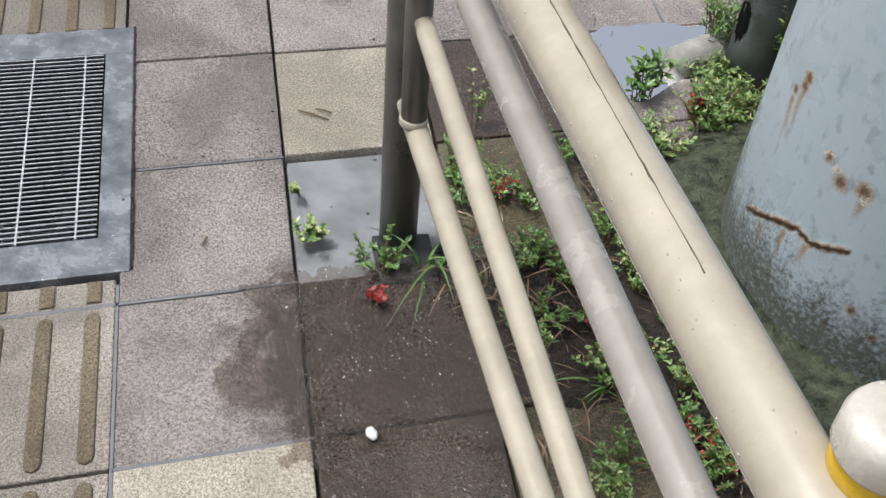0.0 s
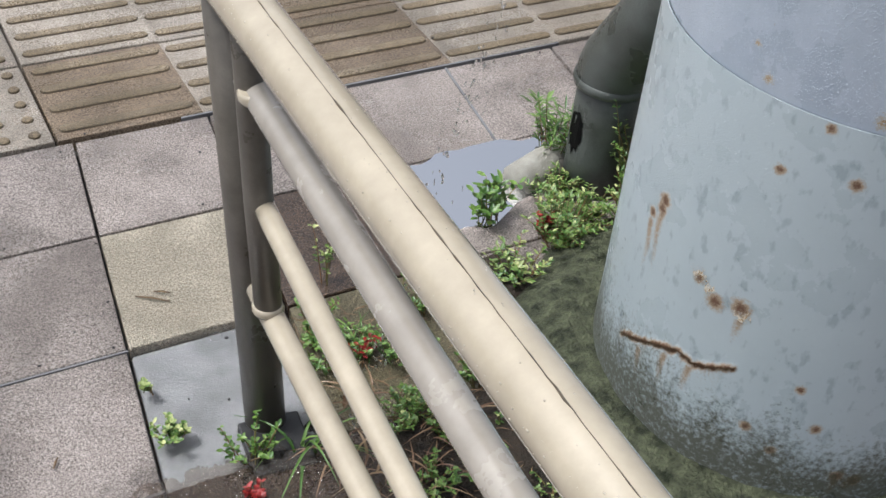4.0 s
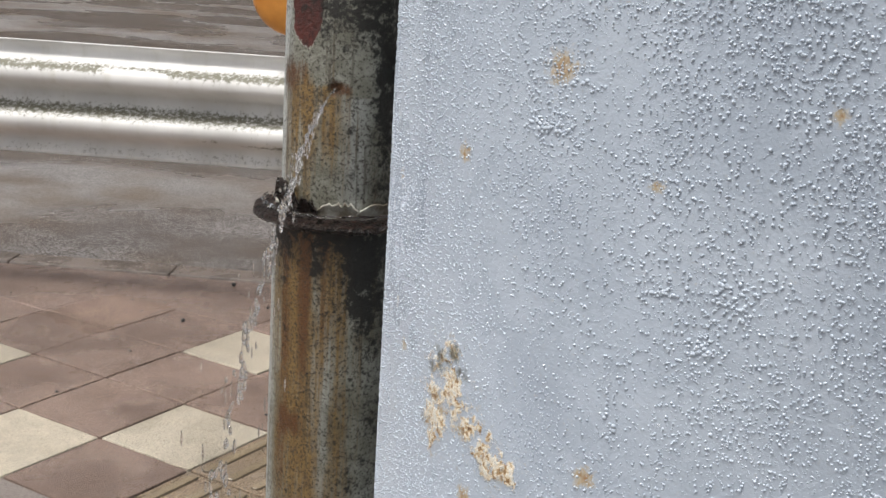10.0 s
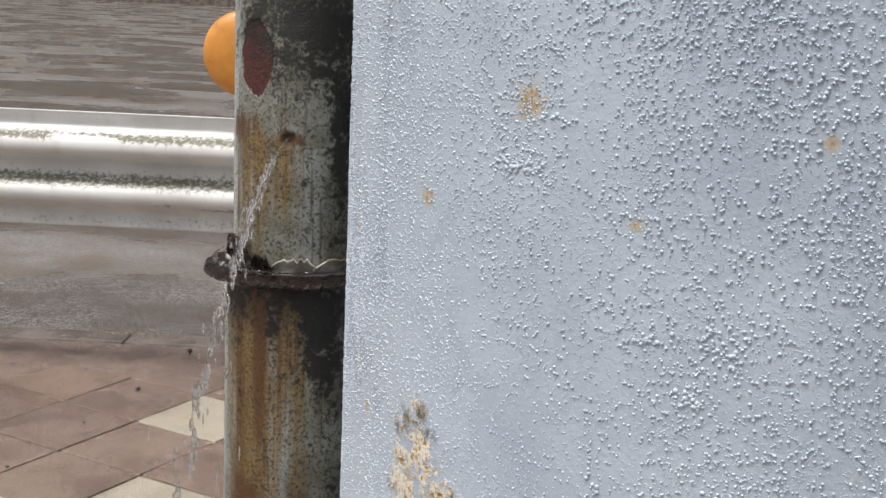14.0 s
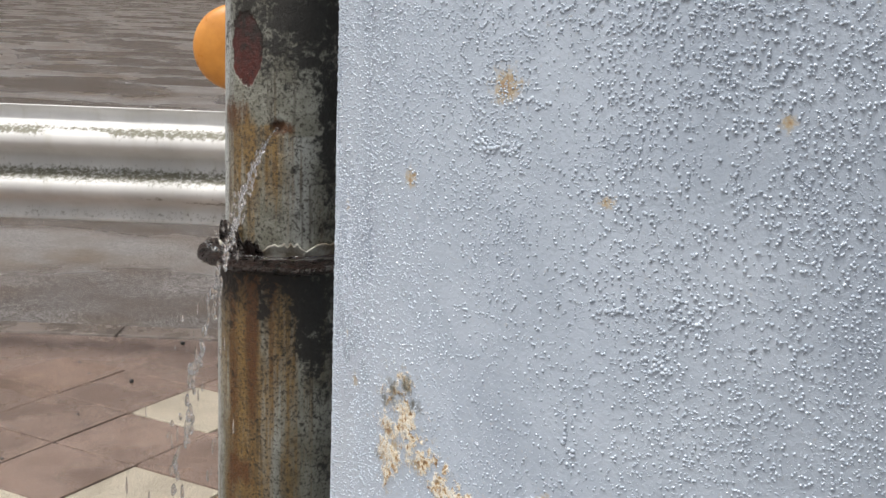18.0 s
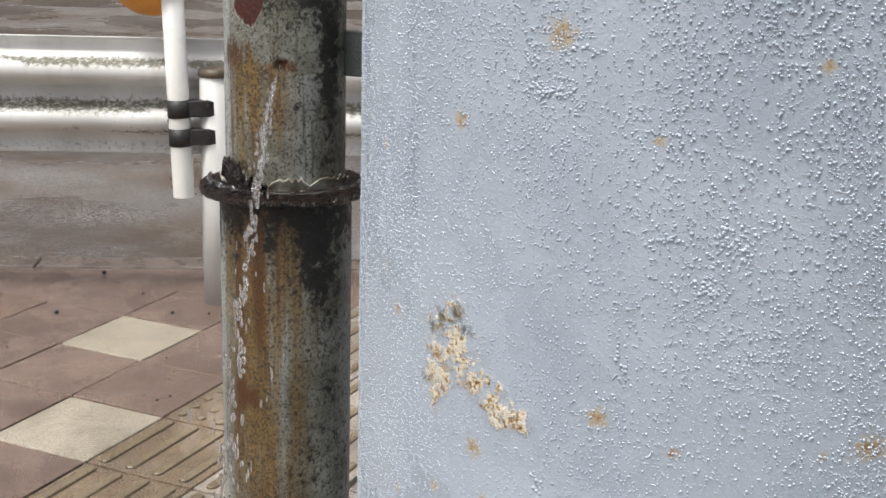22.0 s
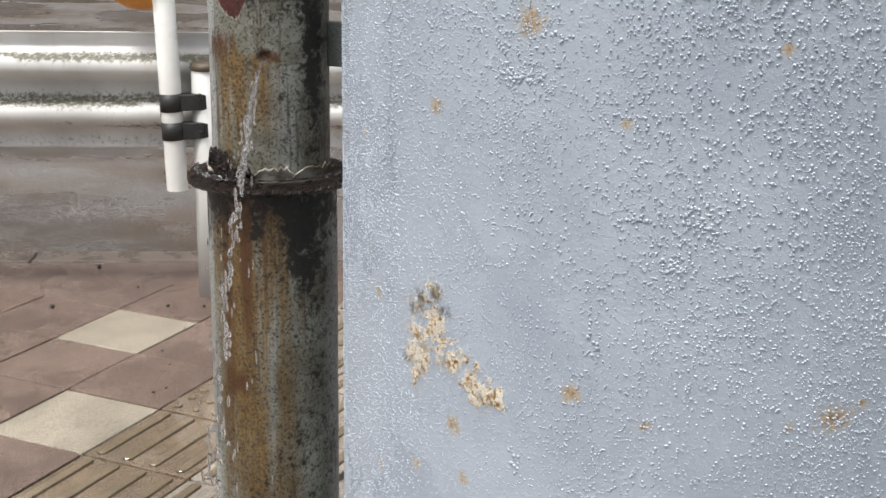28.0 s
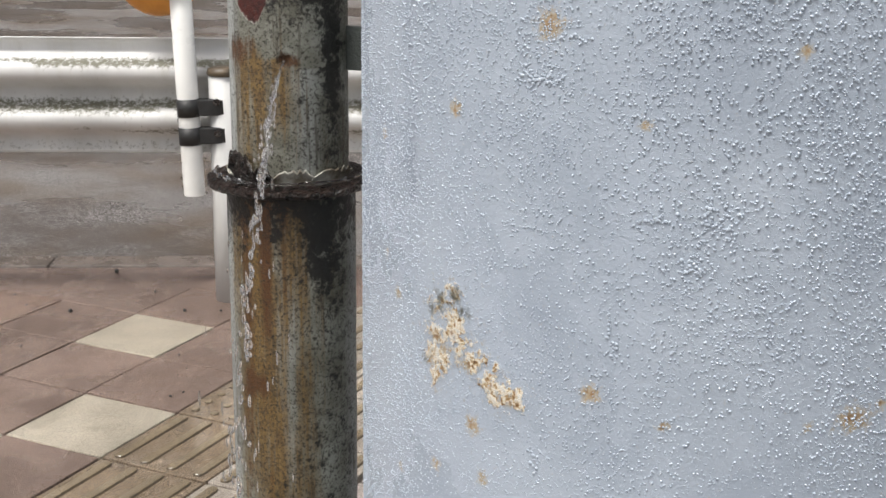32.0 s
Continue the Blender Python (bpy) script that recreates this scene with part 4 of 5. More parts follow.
def guard_post(s):
    p = ALONG * s - KERB * 0.10
    ob = tube("guard_post", [(p.x, p.y, z) for z in (-0.03, 0.3, LOW + 0.27)], 0.05, M_GUARD, guard, 36, "round white steel post")
    tube("post_cap", [(p.x, p.y, LOW + z) for z in (0.268, 0.274, 0.29, 0.297)], [0.051, 0.055, 0.051, 0.03], M_EDGE, ob, 36, "rusty metal cap")
    b = ALONG * s - KERB * 0.045
    bm = bmesh.new()
    box(bm, -0.05, 0.035, -0.05, 0.05, 0.06, 0.24, 0.004, Matrix.Translation((b.x, b.y, LOW)) @ Matrix.Rotation(turn, 4, "Z"))
    part("bracket", bm, M_BLACK, ob)
    for z in (0.09, 0.19):
        c = ALONG * (s + 0.02) - KERB * 0.16
        tube("bolt", [(c.x, c.y, LOW + z), (c.x + KERB.x * 0.012, c.y + KERB.y * 0.012, LOW + z)], 0.012, M_RUST, ob, 6)
    return ob


POST_S = ALONG.dot(Vector((3.26, 1.36, 0)))
guard_post(POST_S - 0.04)
guard_post(POST_S + 4.0)
for z in (0.12, 0.31):
    c = ALONG * (POST_S + 0.10) - KERB * 0.055
    tube("splice_bolt", [(c.x, c.y, LOW + z), (c.x - KERB.x * 0.018, c.y - KERB.y * 0.018, LOW + z)], 0.016, M_BLACK, guard, 16)

# ---- delineator clamped beside the post ----
d0 = KERB * (GUARD - 0.13) + ALONG * (POST_S + 0.085)
delineator = base("delineator", "white road marker pole with black clamps and an orange reflector back", "road marker", (d0.x, d0.y, 0))
tube("pole", [(0, 0, 0.362), (0, 0, 0.363), (0, 0, 0.368), (0, 0, 0.6), (0, 0, 1.25)], 0.034, M_WHITE, delineator, 36)
for z in (0.555, 0.645):
    clamp = tube("clamp", [(0, 0, z - 0.028), (0, 0, z + 0.028)], 0.0365, M_BLACK, delineator, 36, "black rubber clamp")
    bm = bmesh.new()
    box(bm, -0.02, 0.02, -0.115, -0.03, z - 0.026, z + 0.026, 0.004, Matrix.Rotation(turn, 4, "Z"))
    part("clamp_arm", bm, M_BLACK, clamp)
disc = bmesh.new()
rows = []
for q, w in ((0.0, 0.030), (0.06, 0.028), (0.105, 0.020), (0.125, 0.010), (0.135, 0.0), (0.135, -0.012), (0.12, -0.016), (0.0, -0.016)):
    rows.append([disc.verts.new((w, q * math.cos(a) if q else 1e-5 * math.cos(a), q * math.sin(a) if q else 1e-5 * math.sin(a))) for a in (2 * math.pi * k / 48 for k in range(48))])
for a, b in zip(rows, rows[1:]):
    for k in range(48):
        disc.faces.new((a[k], a[(k + 1) % 48], b[(k + 1) % 48], b[k]))
bmesh.ops.recalc_face_normals(disc, faces=disc.faces)
refl = part("reflector", disc, M_ORANGE, delineator, "orange round reflector housing", True)
refl.location, refl.rotation_euler = (KERB.x * 0.05 + ALONG.x * 0.06, KERB.y * 0.05 + ALONG.y * 0.075, 1.062), (0, 0, turn + math.pi)
bm = bmesh.new()
box(bm, -0.045, 0.045, -0.05, 0.05, 1.0, 1.03, 0.004, Matrix.Rotation(turn, 4, "Z"))
part("bracket", bm, M_BLACK, delineator)

delineator.location += Vector((KERB.y, -KERB.x, 0)) * 0.034
delineator.rotation_euler = (Matrix.Rotation(radians(-1.8), 3, KERB)).to_euler()

# ---- drain grate ----
grate = base("drain_grate", "galvanised drain grating in a wet steel frame, full of water", "drain", (-0.47, -0.22, 0))
bm = bmesh.new()
for x0, x1, y0, y1 in ((-0.22, 0.215, 0.24, 0.32), (-0.22, 0.215, -0.325, -0.245), (0.165, 0.215, -0.245, 0.24), (-0.22, -0.16, -0.245, 0.24)):
    box(bm, x0, x1, y0, y1, -0.05, 0.002, 0.0015)
part("frame", bm, M_STEEL, grate, "flat steel frame under a film of water")
bm = bmesh.new()
for k in range(64):
    y = -0.322 + k * 0.01
    w = 0.0035 + 0.0045 * abs(noise.noise((k * 0.45, 3, 1)))
    box(bm, 0.2155, 0.2155 + w, y, y + 0.0101, -0.02, 0.0035 + 0.002 * noise.noise((k * 0.8, 1, 1)))
tagged(part("dirt_gap", bm, M_SOIL, grate, "dark crumbling gap beside the frame"), kind="stuff")
# Solid near-black block; its colour paints the shade below the bars.
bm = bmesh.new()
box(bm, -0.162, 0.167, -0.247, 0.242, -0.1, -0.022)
part("pit", bm, M_DARK, grate, "black block under the bars standing in for the shade below")
bm = bmesh.new()
box(bm, -0.158, 0.162, -0.0011, 0.0011, -0.0008, 0.001)
bar = part("bar", bm, M_GRATE, grate)
for k in range(42):
    b = bar if k == 0 else bar.copy()
    if k:
        scene.collection.objects.link(b)
    b.location = (0, -0.236 + k * 0.01155, 0)
for x in (-0.14, -0.05, 0.04, 0.13):
    bm = bmesh.new()
    box(bm, x - 0.0016, x + 0.0016, -0.243, 0.238, -0.001, 0.002)
    part("cross_bar", bm, M_GRATE, grate)
bm = bmesh.new()
pts = [(-0.158, -0.243), (0.162, -0.243), (0.162, -0.15), (0.10, -0.155), (0.09, -0.20), (-0.02, -0.215), (-0.158, -0.22)]
bm.faces.new([bm.verts.new((x, y, 0.0008)) for x, y in pts])
pool = part("pooled_water", bm, M_WATER, grate)
pool.visible_shadow = False
for ob in grate.children:
    ob.data = ob.data.copy() if ob.data.users > 1 and ob.location.y == 0 else ob.data
    if ob.location.y:
        ob.location.x += 0.112 * ob.location.y + 0.016
    else:
        ob.data.transform(Matrix(((1, 0.112, 0, 0.016), (0, 1, 0, 0), (0, 0, 1, 0), (0, 0, 0, 1))))

# ---- puddles ----
def puddle(name, pts, z, material, label, rough=0.012, fine=8):
    bm = bmesh.new()
    out = []
    n = len(pts)
    for k in range(n):
        a, b = Vector((*pts[k], 0)), Vector((*pts[(k + 1) % n], 0))
        for j in range(fine):
            p = a.lerp(b, j / fine)
            w = Vector((noise.noise(p * 17), noise.noise(p * 17 + Vector((5, 5, 5))), 0)) * rough
            out.append(bm.verts.new((p.x + w.x, p.y + w.y, z)))
    bm.faces.new(out)
    ob = part(name, bm, material)
    ob.visible_shadow = False
    return tagged(ob, label, "water", kind="structure")


puddle("water_by_column", [(0.56, -0.22), (0.60, -0.02), (0.80, 0.0), (0.98, -0.03), (1.02, -0.10), (0.88, -0.17), (0.70, -0.25)], 0.0026, M_STILL, "still puddle beside the weeds", 0.02)
puddle("water_far", [(2.62, 1.80), (3.0, 1.82), (2.98, 2.06), (2.66, 2.08)], 0.0026, M_STILL, "shallow puddle on the pavers", 0.03)


def chopped(name, x0, x1, y0, y1, z, tall, drops, seed, label, inside, material):
    """A sheet of water with rings running out from fallen drops."""
    r = np.random.RandomState(seed)
    xs, ys = np.arange(x0, x1, 0.0026), np.arange(y0, y1, 0.0026)
    gx, gy = np.meshgrid(xs, ys, indexing="ij")
    h = tall * 1.2 * (fbm(gx * 75, gy * 75, seed, 2) - 0.5)
    for _ in range(drops):
        cx, cy, reach, step = r.uniform(x0, x1), r.uniform(y0, y1), r.uniform(0.010, 0.045), r.uniform(0.006, 0.010)
        d = np.hypot(gx - cx, gy - cy)
        h += tall * r.uniform(0.4, 1.0) * np.sin(d / step * 6.283) * np.exp(-0.5 * ((d - reach) / (step * 1.3)) ** 2)
    keep = inside(gx, gy)
    nx, ny = gx.shape
    idx = np.arange(nx * ny).reshape(nx, ny)
    ok = keep[:-1, :-1] & keep[1:, :-1] & keep[1:, 1:] & keep[:-1, 1:]
    faces = np.stack([idx[:-1, :-1], idx[1:, :-1], idx[1:, 1:], idx[:-1, 1:]], -1)[ok]
    used, back = np.unique(faces, return_inverse=True)
    co = np.stack([gx, gy, z + h], -1).reshape(-1, 3)[used]
    me = bpy.data.meshes.new(name)
    me.from_pydata(co.tolist(), [], back.reshape(-1, 4).tolist())
    me.polygons.foreach_set("use_smooth", [True] * len(me.polygons))
    me.materials.append(material)
    ob = new(name, me)
    ob.visible_shadow = False
    return tagged(ob, label, "water", kind="structure")


chopped("water_splash", -0.20, 0.34, -1.0, -0.585, 0.0045, 0.0020, 190, 8, "choppy brown water spattered by falling drops", lambda x, y: np.hypot((x - 0.07) / 0.24, (y + 0.775) / 0.185) + 0.7 * (fbm(x * 18, y * 18, 33) - 0.5) < 1.0, M_CHOPPY)
chopped("water_sunken_tile", -0.07, 0.33, -0.625, -0.30, -0.004, 0.0006, 14, 4, "clear puddle over a sunken tile", lambda x, y: (y > -0.608) & (y < -0.312) & (x > 0.12 * y + 0.048) & (x < 0.12 * y + 0.312), M_CLEAR)
# rings of falling drops
for x, y, z, radii in ((0.148, -0.330, -0.004, (0.010, 0.022, 0.030)), (-0.030, -0.690, 0.0026, (0.008, 0.016, 0.024)), (0.10, -0.70, 0.0026, (0.007, 0.014)), (0.02, -0.76, 0.0026, (0.009,)), (0.16, -0.80, 0.0026, (0.006, 0.013)), (-0.452, -0.43, 0.0014, (0.010, 0.018))):
    ripple = base("ripple", "ring of ripples where a rain drop fell", "ripple", (x, y, z), "rings of rain drops")
    for r in radii:
        tube("ring", [(r * math.cos(a), r * math.sin(a), 0) for a in (2 * math.pi * k / 40 for k in range(41))], 0.0011, M_WATER, ripple, 6, caps=False).visible_shadow = False

# ---- soil between railing and column ----
bm = bmesh.new()
gx, gy = 46, 72
grid = []
for i in range(gx):
    row = []
    for j in range(gy):
        x, y = 0.20 + 0.50 * i / (gx - 1), -1.45 + 1.12 * j / (gy - 1)
        h = noise.fractal(Vector((x * 9, y * 9, 1)), 1.0, 2.0, 4) * 0.012 + noise.noise(Vector((x * 40, y * 40, 3))) * 0.004
        edge = min(1, (x - 0.20) / 0.10, max(min((-0.56 - y) / 0.08, (y + 0.98) / 0.08), (x - 0.47) / 0.06))
        row.append(bm.verts.new((x, y, -0.016 + 0.026 * max(-0.6, edge) + h)))
    grid.append(row)
for i in range(gx - 1):
    for j in range(gy - 1):
        bm.faces.new((grid[i][j], grid[i + 1][j], grid[i + 1][j + 1], grid[i][j + 1]))
tagged(part("soil", bm, M_SOIL, None, "", True), "dark wet soil and litter under the railing", "soil", kind="structure")


# ---- weeds ----
def leaf(bm, at, way, up, long, wide, fold=0.25):
    way, side = way.normalized(), way.cross(up)
    side = side.normalized() if side.length > 1e-4 else Vector((1, 0, 0))
    nrm = side.cross(way)
    base_v, tip = bm.verts.new(at), bm.verts.new(at + way * long - nrm * long * 0.12)
    mid1, mid2 = at + way * long * 0.35, at + way * long * 0.72
    c1, c2 = bm.verts.new(mid1 - nrm * wide * fold), bm.verts.new(mid2 - nrm * wide * fold)
    l1, r1 = bm.verts.new(mid1 + side * wide * 0.5), bm.verts.new(mid1 - side * wide * 0.5)
    l2, r2 = bm.verts.new(mid2 + side * wide * 0.42), bm.verts.new(mid2 - side * wide * 0.42)
    for q in ((base_v, c1, l1), (base_v, r1, c1), (l1, c1, c2, l2), (c1, r1, r2, c2), (l2, c2, tip), (c2, r2, tip)):
        bm.faces.new(q)


def weed(name, at, height, spread, stems, per, long, wide, mats, label, seed, lean=(0, 0), group=""):
    r = random.Random(seed)
    plant = base(name, label, "plant", at, group)
    sb, lbs = bmesh.new(), [bmesh.new() for _ in mats]
    for s in range(stems):
        a, out = r.uniform(0, 6.283), spread * math.sqrt(r.random())
        top = Vector((out * math.cos(a) + lean[0] * height, out * math.sin(a) + lean[1] * height, height * r.uniform(0.45, 1.0)))
        foot = Vector((top.x * 0.25 + r.gauss(0, 0.006), top.y * 0.25 + r.gauss(0, 0.006), -0.004))
        bend = foot.lerp(top, 0.55) + Vector((0, 0, height * 0.18))
        pts = [foot * (1 - t) ** 2 + bend * 2 * t * (1 - t) + top * t * t for t in (0, 0.25, 0.5, 0.75, 1)]
        sweep(sb, pts, [0.0012, 0.0011, 0.001, 0.0008, 0.0005], 5)
        for k in range(per):
            t = r.uniform(0.25, 1.0) if k else 1.0
            p = foot * (1 - t) ** 2 + bend * 2 * t * (1 - t) + top * t * t
            b = r.uniform(0, 6.283)
            way = Vector((math.cos(b), math.sin(b), r.uniform(0.05, 0.9)))
            leaf(r.choice(lbs), p, way, Vector((0, 0, 1)), long * r.uniform(0.6, 1.2), wide * r.uniform(0.7, 1.2))
    tagged(part("stem_work", sb, M_STALK, plant), kind="stuff")
    for bm, m in zip(lbs, mats):
        tagged(part("foliage", bm, m, plant, "", True), kind="stuff")
    return plant


def tuft(at, blades, long, label, seed, mat=M_LEAF, spread=0.03):
    r = random.Random(seed)
    plant = base("grass_tuft", label, "grass", at)
    for mname, share in (("foliage", 1.0),):
        bm = bmesh.new()
        for _ in range(blades):
            a = r.uniform(0, 6.283)
            d = Vector((math.cos(a), math.sin(a), 0))
            l = long * r.uniform(0.5, 1.1)
            w = r.uniform(0.0015, 0.0034)
            p0 = Vector((r.gauss(0, spread * 0.4), r.gauss(0, spread * 0.4), 0))
            side = Vector((-d.y, d.x, 0)) * w
            prev = None
            for k in range(7):
                t = k / 6
                c = p0 + d * l * (0.25 * t + 0.6 * t * t) + Vector((0, 0, l * (0.95 * t - 0.85 * t * t)))
                ww = side * (1 - t) ** 0.6
                row = (bm.verts.new(c + ww), bm.verts.new(c - Vector((0, 0, w * 0.5))), bm.verts.new(c - ww))
                if prev:
                    bm.faces.new((prev[0], prev[1], row[1], row[0]))
                    bm.faces.new((prev[1], prev[2], row[2], row[1]))
                prev = row
        tagged(part(mname, bm, mat, plant, "", True), kind="stuff")
    return plant


GREEN, PALE, RED = M_LEAF, M_LEAF_PALE, M_LEAF_RED
# the bush at the pipe's foot
for k, (x, y, h, sp, st) in enumerate(((1.02, -0.30, 0.24, 0.10, 46), (0.96, -0.37, 0.13, 0.08, 44), (0.86, -0.31, 0.065, 0.09, 40), (0.87, -0.22, 0.05, 0.06, 26), (0.80, -0.34, 0.10, 0.08, 34), (1.10, -0.40, 0.24, 0.08, 36), (0.98, -0.40, 0.20, 0.07, 30))):
    weed("weed", (x, y, 0.0), h, sp, st, 20, 0.012, 0.0045, (GREEN, GREEN, PALE), "dense low weed with pale variegated leaves at the pipe foot", 100 + k, group="weeds at the pipe foot")
weed("weed", (0.915, -0.115, 0), 0.17, 0.06, 14, 12, 0.032, 0.006, (GREEN,), "tall narrow-leaved green weed beside the pipe", 120)
weed("weed", (0.72, -0.23, 0), 0.085, 0.06, 14, 10, 0.022, 0.010, (GREEN,), "fresh green weed on a reddish stem", 121)
weed("weed", (0.79, -0.31, 0), 0.06, 0.02, 10, 12, 0.014, 0.008, (RED,), "small weed with bright red leaves", 122)
weed("weed", (0.68, -0.40, 0), 0.07, 0.07, 24, 11, 0.014, 0.006, (GREEN, PALE), "low pale weed on the concrete edge", 123)
# weeds under the railing
for k, (x, y, h, sp, st, mats, lab) in enumerate((
    (0.37, -0.27, 0.13, 0.03, 5, (PALE, GREEN), "thin seedling with a pale rosette"),
    (0.34, -0.48, 0.05, 0.04, 10, (GREEN, RED), "low weed with red stalks"),
    (0.41, -0.49, 0.05, 0.06, 16, (GREEN,), "low green weed under the railing"),
    (0.36, -0.63, 0.05, 0.05, 14, (GREEN, PALE), "low green weed under the railing"),
    (0.41, -0.77, 0.05, 0.05, 12, (GREEN, RED), "weed with one bright red leaf"),
    (0.39, -0.87, 0.06, 0.06, 26, (GREEN, PALE), "bushy small weed under the railing"),
    (0.50, -0.92, 0.07, 0.05, 14, (GREEN, PALE), "green weed beside the concrete"),
    (0.47, -1.05, 0.04, 0.06, 14, (RED, GREEN), "reddish creeping weed on dark soil"),
    (0.49, -0.60, 0.06, 0.05, 14, (GREEN,), "small green weed beside the concrete foot"),
    (0.55, -0.75, 0.05, 0.05, 14, (GREEN, PALE), "small green weed beside the concrete foot"),
    (0.10, -0.60, 0.06, 0.05, 12, (GREEN,), "green weed growing in the puddle"),
    (0.086, -0.675, 0.03, 0.015, 6, (RED,), "tiny red weed at the puddle"),
    (0.012, -0.52, 0.025, 0.035, 16, (GREEN, PALE), "floating round-leaved weed in the puddle edge"),
    (0.006, -0.41, 0.02, 0.012, 5, (PALE,), "pale seedling in a joint"),
)):
    weed("weed", (x, y, 0.004), h, sp, st, 11, 0.010, 0.0065, mats, lab, 140 + k, group="weeds under the railing")
rw = random.Random(77)
for k in range(26):
    weed("weed", (rw.uniform(0.27, 0.53), rw.uniform(-1.10, -0.36), 0.003), rw.uniform(0.025, 0.06), rw.uniform(0.03, 0.06), rw.randint(8, 16), 12, 0.010, 0.0045, rw.choice(((GREEN,), (GREEN, PALE), (GREEN, GREEN))), "low fine-leaved weed on the wet litter", 300 + k, group="weeds under the railing")
tuft((0.18, -0.62, 0), 11, 0.20, "long green grass hanging over the puddle", 5, M_LEAF, 0.03)
tuft((0.36, -0.45, 0), 16, 0.09, "green grass by the railing", 6)
tuft((0.38, -0.90, 0), 22, 0.08, "green grass by the railing", 7)
for k, (x, y) in enumerate(((0.24, -0.66), (0.28, -0.55), (0.40, -0.66), (0.33, -0.74), (0.46, -1.08), (0.28, -1.0))):
    tuft((x, y, 0.004), 16, 0.10, "dead brown straw on the soil", 30 + k, M_STRAW, 0.06)
# litter
bm = bmesh.new()
for k in range(420):
    c = Vector((rw.uniform(0.22, 0.56), rw.uniform(-1.15, -0.34), 0.008 + rw.random() * 0.008))
    a, l = rw.uniform(0, 6.283), rw.uniform(0.008, 0.045)
    d = Vector((math.cos(a), math.sin(a), rw.gauss(0, 0.08))) * l
    sweep(bm, [c - d * 0.5, c + Vector((0, 0, 0.002)), c + d * 0.5], [0.0004, 0.0008, 0.0004], 4)
tagged(part("plant_litter", bm, M_STRAW), "brown straw and dead stalks on wet soil", "litter", kind="stuff")
for k, (x, y, a, l) in enumerate(((-0.155, -0.50, 60, 0.022), (0.08, -0.21, -35, 0.06), (0.1, -0.2, -30, 0.03))):
    d = Vector((math.cos(radians(a)), math.sin(radians(a)), 0)) * l / 2
    ob = tube("twig", [Vector((x, y, 0.004)) - d, Vector((x, y, 0.006)), Vector((x, y, 0.004)) + d], [0.0012, 0.002, 0.001], M_TWIG, None, 6)
    tagged(ob, "short dry brown twig on the pavers", "twig")
bm = bmesh.new()
bmesh.ops.create_icosphere(bm, subdivisions=2, radius=1, matrix=Matrix.Translation((0.017, -0.922, 0.007)) @ Matrix.Diagonal((0.009, 0.012, 0.006, 1)))
for v in bm.verts:
    v.co += Vector((noise.noise(v.co * 150), noise.noise(v.co * 150 + Vector((3, 3, 3))), 0)) * 0.002
tagged(part("shell_bit", bm, M_SHELL, None, "", True), "small white chip lying on the wet paver", "shell")
ob = tube("cigarette_end", [(0.80, 0.705, 0.008), (0.826, 0.71, 0.008)], 0.0035, M_SHELL, None, 12)
tagged(ob, "white cigarette end lying on the tactile strip", "litter")
bm = bmesh.new()
sweep(bm, [(0.82, -0.155, 0.012), (0.90, -0.13, 0.014), (0.97, -0.12, 0.014)], [0.036, 0.038, 0.036], 28)
tagged(part("pipe_stub", bm, M_PALE, None, "", True), "pale concrete pipe stub half sunk beside the weeds", "pipe")
where = [(rj.gauss(0.99, 0.03), rj.gauss(-0.05, 0.025), 0.003) for _ in range(60)]
size = [[rj.uniform(0.0015, 0.006)] * 3 for _ in range(60)]
for _ in range(34):
    q = KERB * rj.uniform(3.3, 3.85) + ALONG * rj.uniform(-1.4, 0.2)
    where.append((q.x, q.y, 0.003))
    size.append([rj.uniform(0.002, 0.009)] * 3)
for _ in range(46):
    where.append((rj.uniform(-0.62, 0.3), rj.uniform(-1.05, 0.35), 0.002))
    size.append([rj.uniform(0.001, 0.0042), rj.uniform(0.001, 0.004), 0.0015])
for _ in range(60):
    where.append((rj.uniform(0.3, 3.0), rj.uniform(0.25, 2.6), 0.003))
    size.append([rj.uniform(0.002, 0.0065), rj.uniform(0.002, 0.006), 0.003])
tagged(pebbles("grit", where, size, M_BLACK), "scattered dark grit and mud crumbs", "grit")

# ---- pavers, last ----
CREAM = {(3, 4), (4, 6), (5, 5), (6, 4), (7, 3), (9, 4), (7, 6), (8, 8), (11, 5), (0, -1), (-1, -4)}
MOSSY = {(1, -2), (1, -4), (1, -5), (2, -5), (2, -4)}
STAINED = {(8, 2), (6, 2), (7, 2), (0, 1), (2, 1), (2, 2)}
SOAKED = {(1, -1), (5, 4), (3, 5)}
DROWNED = {(0, -3), (0, -4), (0, -5), (1, -3)}
DARK = {(5, 4), (4, 5), (3, 5), (9, 6), (1, -1), (1, -3), (0, -3), (0, -4), (0, -5), (2, -3), (2, -4), (0, -2)}
bm = bmesh.new()
box(bm, 0.003, T - 0.003, 0.003, T - 0.003, -0.05, 0, 0.0028)
plain = part("paver", bm, M_TAUPE)


